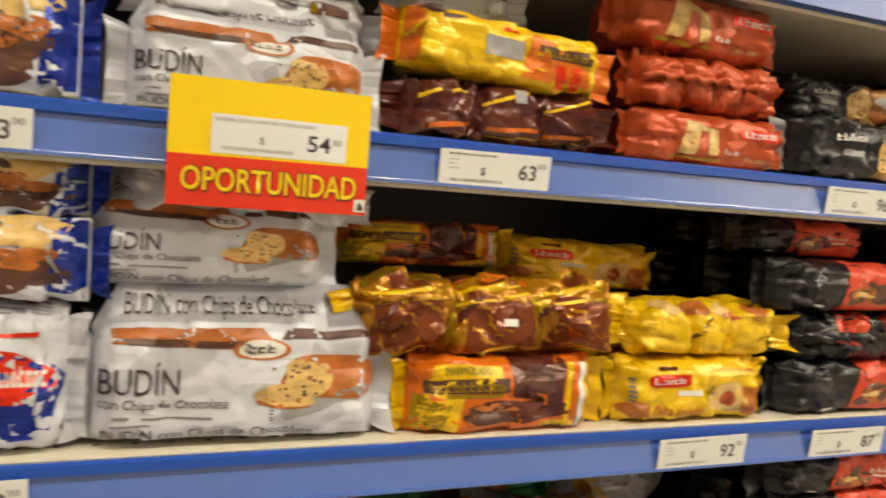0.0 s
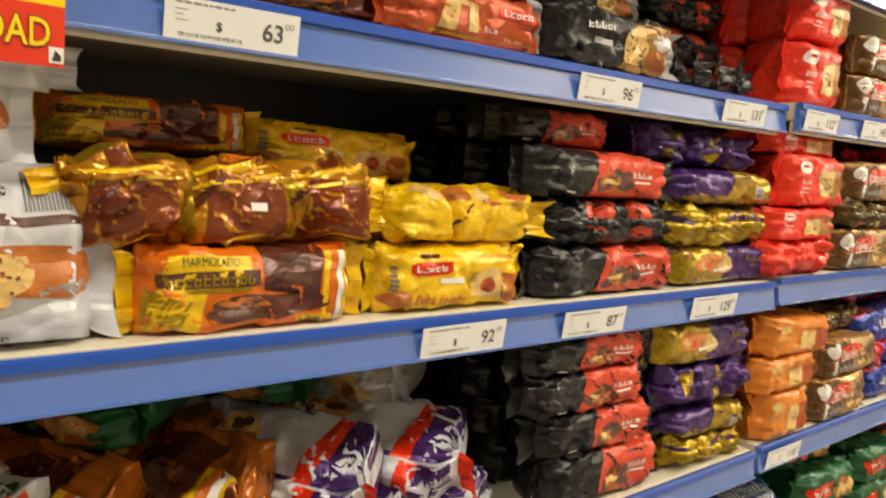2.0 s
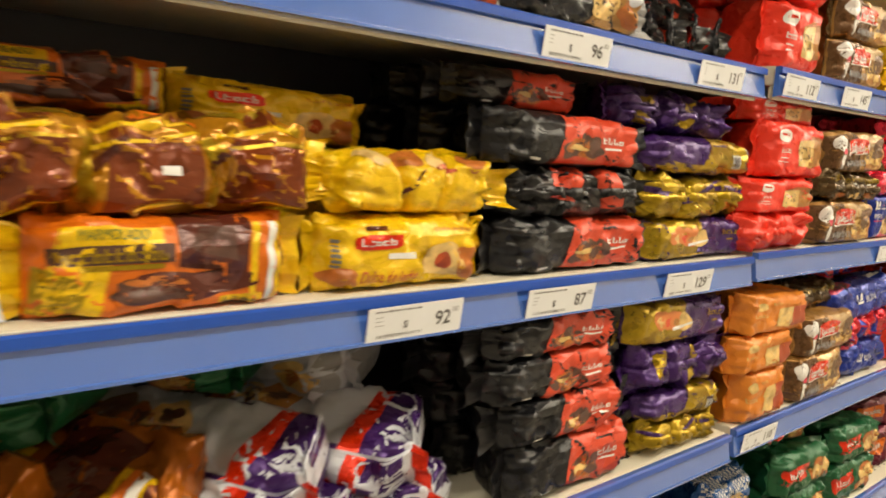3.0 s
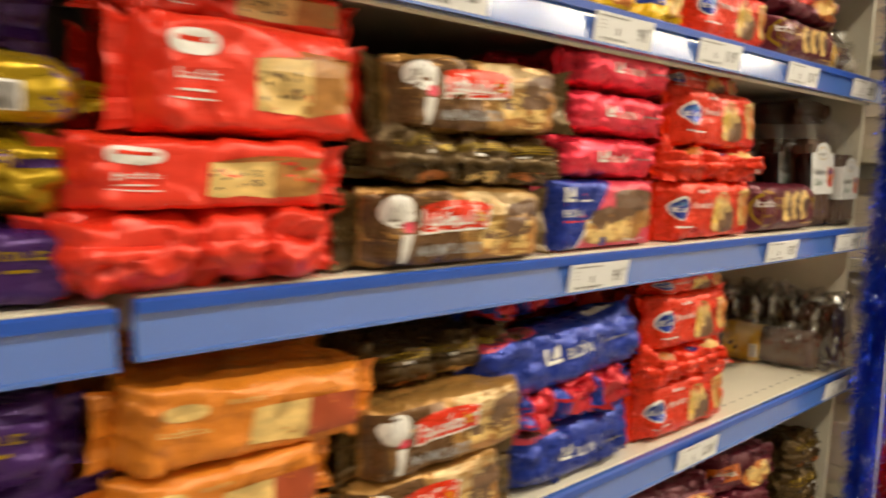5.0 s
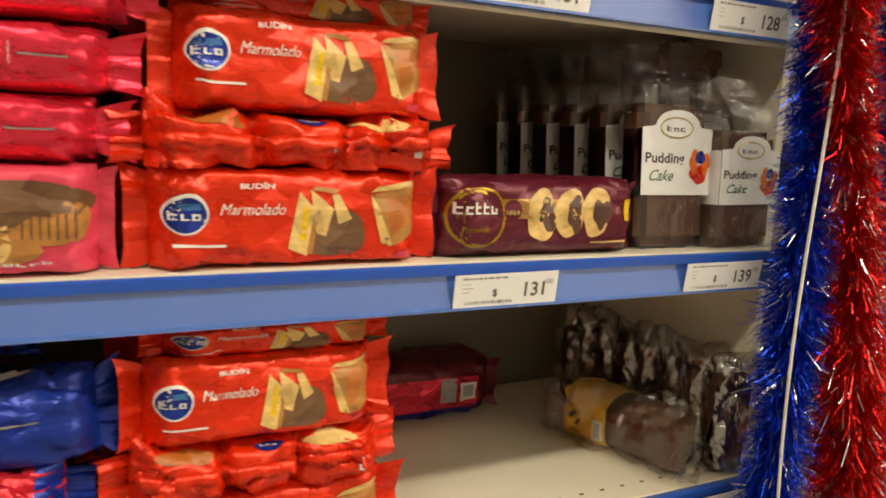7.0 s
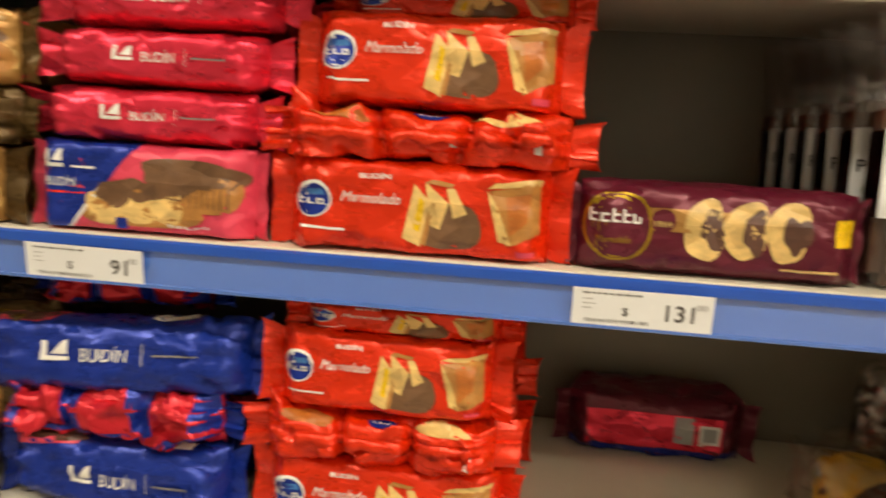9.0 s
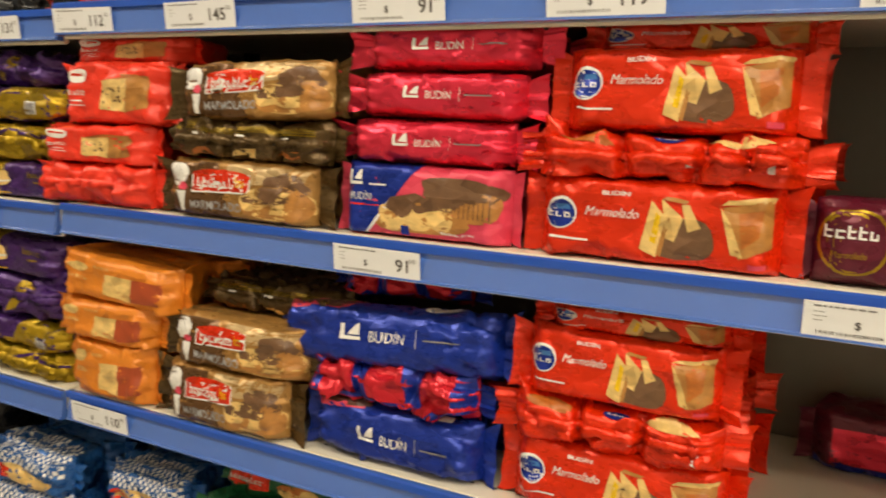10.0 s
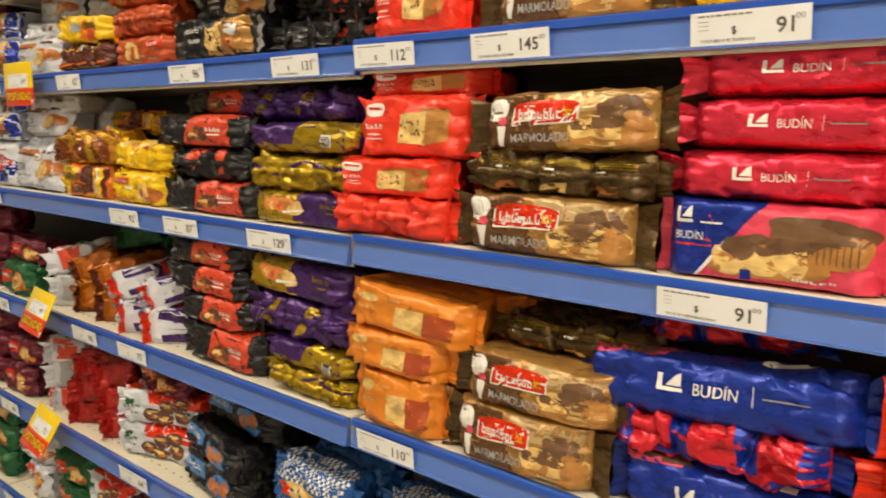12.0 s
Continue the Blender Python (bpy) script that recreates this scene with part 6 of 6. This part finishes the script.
put(generic["white_red"], 0.375, 0.590, S + 0.065, 0.062, 0.085, seed=114, group=G, rz=24, y=FRONT + 0.04)
put(generic["brown"], 0.37, 0.59, S + 0.128, 0.038, 0.085, seed=115, rows=2, rz=-10, y=FRONT + 0.05)
G = "black and blue cookie packets"
put(generic["black_blue"], 0.580, 0.820, S, 0.058, 0.085, seed=116, group=G, rows=2, rz=-10, rx=-12)
put(generic["black_blue"], 0.575, 0.825, S + 0.059, 0.05, 0.085, seed=117, group=G, rows=2, rz=-16, rx=-12)
put(generic["black_blue"], 0.60, 0.84, S + 0.11, 0.05, 0.085, seed=118, group=G, rows=2, rz=-8, rx=-12, y=FRONT + 0.05)
G = "blue chequered packets"
put(generic["check"], 0.850, 1.045, S, 0.07, 0.085, seed=119, group=G, rows=2)
put(generic["check"], 0.855, 1.040, S + 0.071, 0.055, 0.085, seed=120, group=G, rows=2, ry=3)
put(generic["check"], 1.065, 1.230, S, 0.075, 0.085, seed=121, group=G, rows=2)
put(generic["check"], 1.065, 1.230, S + 0.076, 0.05, 0.085, seed=122, group=G, rows=2, y=FRONT + 0.03)
G = "green loaf cakes"
for k, (x0, x1) in enumerate(((1.235, 1.45), (1.455, 1.67))):
    put(generic["green"], x0, x1, S, 0.07, 0.085, seed=123 + k, group=G, rows=2)
    put(generic["green"], x0 + 0.01, x1 + 0.01, S + 0.071, 0.06, 0.085, seed=133 + k, group=G, rows=2, ry=2)
put(generic["green"], 1.25, 1.45, S + 0.132, 0.04, 0.085, seed=140, group=G, y=FRONT + 0.05)
G = "dark brown cake packets"
for k, (x0, x1) in enumerate(((1.68, 1.89), (1.90, 2.08))):
    put(generic["brown"], x0, x1, S, 0.075, 0.085, seed=141 + k, group=G, rows=2, rz=-8, y=FRONT + 0.03)
    put(generic["brown"], x0 + 0.01, x1 + 0.01, S + 0.076, 0.06, 0.085, seed=145 + k, group=G, rows=2, rz=-14, y=FRONT + 0.04)
put(terra_lobed, 2.09, 2.225, S, 0.08, 0.085, seed=148, rows=2)
put(terra_lobed, 2.09, 2.225, S + 0.081, 0.05, 0.085, seed=149, rows=2)
# lowest shelf seen
S = E_
for k in range(5):
    kk = ("white", "green", "white_red", "maroon", "white")[k]
    put(generic[kk], -0.13 + 0.17 * k, 0.035 + 0.17 * k, S, 0.075, 0.09, seed=150 + k, rz=-10, y=FRONT + 0.03)
    put(generic[kk], -0.13 + 0.17 * k, 0.035 + 0.17 * k, S + 0.076, 0.06, 0.09, seed=160 + k, rz=6, y=FRONT + 0.03)

# far bay on the way back along the aisle
DETAIL[0] = False
for li, S in enumerate((A_, B_, C_, D_, E_)):
    for k in range(5):
        x1 = -0.155 - 0.225 * k
        kk = ("maroon", "white", "maroon", "brown", "green")[(k + li) % 5]
        for j in range(3):
            put(generic[kk], x1 - 0.215, x1, S + 0.062 * j, 0.061, 0.085, seed=170 + (9 * li + 2 * k + j) % 12, group="cakes in the far bay", y=FRONT + 0.014 + 0.008 * j)


# the bay past the garland: flat pale boxes
def flat_box(w, h, d, seed):
    root = tagged(new("biscuit_box"), "pale flat card box of biscuits with pink print, stacked", "box", "pale biscuit boxes")
    bm = bmesh.new()
    box(bm, -w / 2, w / 2, 0, d, 0, h, 0, 0.0015)
    part("carton", bm, material("pale_card", srgb(222, 210, 196), 0.5, vary=0.05), root)
    bm = bmesh.new()
    box(bm, -w * (0.42 - 0.04 * (seed % 4)), -w * 0.06 * (seed % 3), -0.0006, -0.0002, h * 0.2, h * 0.8)
    part("printed_panel", bm, (TRAY, TAN, CREAMY, CORAL, OLIVE)[seed % 5], root)
    return root


for li, S in enumerate(LEVELS3[1:]):
    for k in range(8):
        x0 = 2.42 + 0.15 * k
        first = flat_box(0.13, 0.028, 0.2, li * 3 + k)
        first.matrix_world = pose(x0 + 0.068, FRONT + 0.02, S + 0.0004)
        for j in range(1, 4 + (k + li) % 2):
            copy_thing(first, pose(x0 + 0.068 + 0.004 * math.sin(j * 2.1 + k), FRONT + 0.02 + 0.003 * (j % 2), S + 0.0004 + 0.0285 * j))


# ---- the tinsel garlands ----
def garland(x, y, radius, mats, color, seed, slope=0.0, sway=0.006, count=62000, z0=0.45, z1=2.0, grow=0.0):
    root = tagged(new("tinsel_garland"), f"shiny {color} foil tinsel garland hanging by the shelf end", "tinsel garland", "tinsel garlands")
    rnd = random.Random(seed)

    def mid(z):
        return Vector((x + slope * (1.3 - z) + sway * math.sin(z * 5.1 + seed), y + sway * 0.6 * math.cos(z * 2.3 + seed), z))

    n = 60
    bm = bmesh.new()
    rings = []
    for i in range(n + 1):
        c = mid(z0 + (z1 - z0) * i / n)
        rings.append([bm.verts.new(c + Vector((0.0016 * math.cos(a), 0.0016 * math.sin(a), 0))) for a in [math.pi * k / 3 for k in range(6)]])
    for a, b in zip(rings, rings[1:]):
        for k in range(6):
            bm.faces.new((a[k], a[(k + 1) % 6], b[(k + 1) % 6], b[k]))
    part("core_wire", bm, mats[0], root)
    verts, faces, ids = [], [], []
    for k in range(count):
        z = rnd.uniform(z0, z1)
        a = rnd.uniform(0, 2 * math.pi)
        tuft = 1 + 0.42 * noise.noise(Vector((math.cos(a) * 1.1, math.sin(a) * 1.1 + seed * 7, z * 26))) + 0.22 * noise.noise(Vector((math.cos(a) * 2, seed, z * 70)))
        r = radius * tuft * rnd.choice((0.6, 0.85, 1.0, 1.0, 1.1)) * rnd.uniform(0.82, 1.08) * (1 + 0.14 * math.sin(z * 11 + seed) + grow * (1.3 - z))
        c = mid(z)
        out = Vector((math.cos(a), math.sin(a), rnd.uniform(-0.8, 0.5))).normalized()
        side = out.cross(Vector((rnd.uniform(-1, 1), rnd.uniform(-1, 1), rnd.uniform(-1, 1)))).normalized() * rnd.uniform(0.00025, 0.0005)
        bend = Vector((rnd.uniform(-0.2, 0.2) * r, rnd.uniform(-0.2, 0.2) * r, rnd.uniform(-0.4, 0.1) * r)) + side * rnd.uniform(-3, 3)
        i = len(verts)
        verts += [(c + out * r * 0.12 - side)[:], (c + out * r * 0.12 + side)[:], (c + out * r * 0.65 + side)[:], (c + out * r * 0.65 - side)[:], (c + out * r + bend + side * 0.7)[:], (c + out * r + bend - side * 0.7)[:]]
        faces += [(i, i + 1, i + 2, i + 3), (i + 3, i + 2, i + 4, i + 5)]
        ids += [0 if rnd.random() > 0.06 else 1, 0 if rnd.random() > 0.12 else 1]
    me = bpy.data.meshes.new("foil_fringe")
    me.from_pydata(verts, [], faces)
    me.polygons.foreach_set("material_index", ids)
    ob = part_mesh("foil_fringe", me, mats, root)
    tagged(ob, kind="stuff")


TBLUE = material("tinsel_blue_foil", srgb(24, 66, 215), 0.2, metal=0.85, vary=0.1)
TRED = material("tinsel_red_foil", srgb(215, 26, 22), 0.2, metal=0.85, vary=0.1)
TSILVER = material("tinsel_silver_foil", srgb(220, 220, 228), 0.2, metal=0.95, vary=0.05)
garland(2.222, 0.508, 0.028, [TBLUE, TSILVER], "blue", 1, sway=0.013)
garland(2.270, 0.480, 0.035, [TRED, TSILVER], "red", 2, slope=0.16, grow=0.7, count=76000, sway=0.010)
garland(2.352, 0.462, 0.036, [TBLUE, TSILVER], "blue", 3, slope=0.22)
root = tagged(new("hanging_cord"), "thin white plastic cord hanging beside the tinsel", "cord")
bm = bmesh.new()
rings = []
for i in range(41):
    z = 0.35 + 1.7 * i / 40
    rings.append([bm.verts.new((2.212 + 0.008 * math.sin(z * 9) + 0.0014 * math.cos(a), 0.478 + 0.0014 * math.sin(a), z)) for a in [math.pi * k / 3 for k in range(6)]])
for a, b in zip(rings, rings[1:]):
    for k in range(6):
        bm.faces.new((a[k], a[(k + 1) % 6], b[(k + 1) % 6], b[k]))
part("cord", bm, INKW, root)
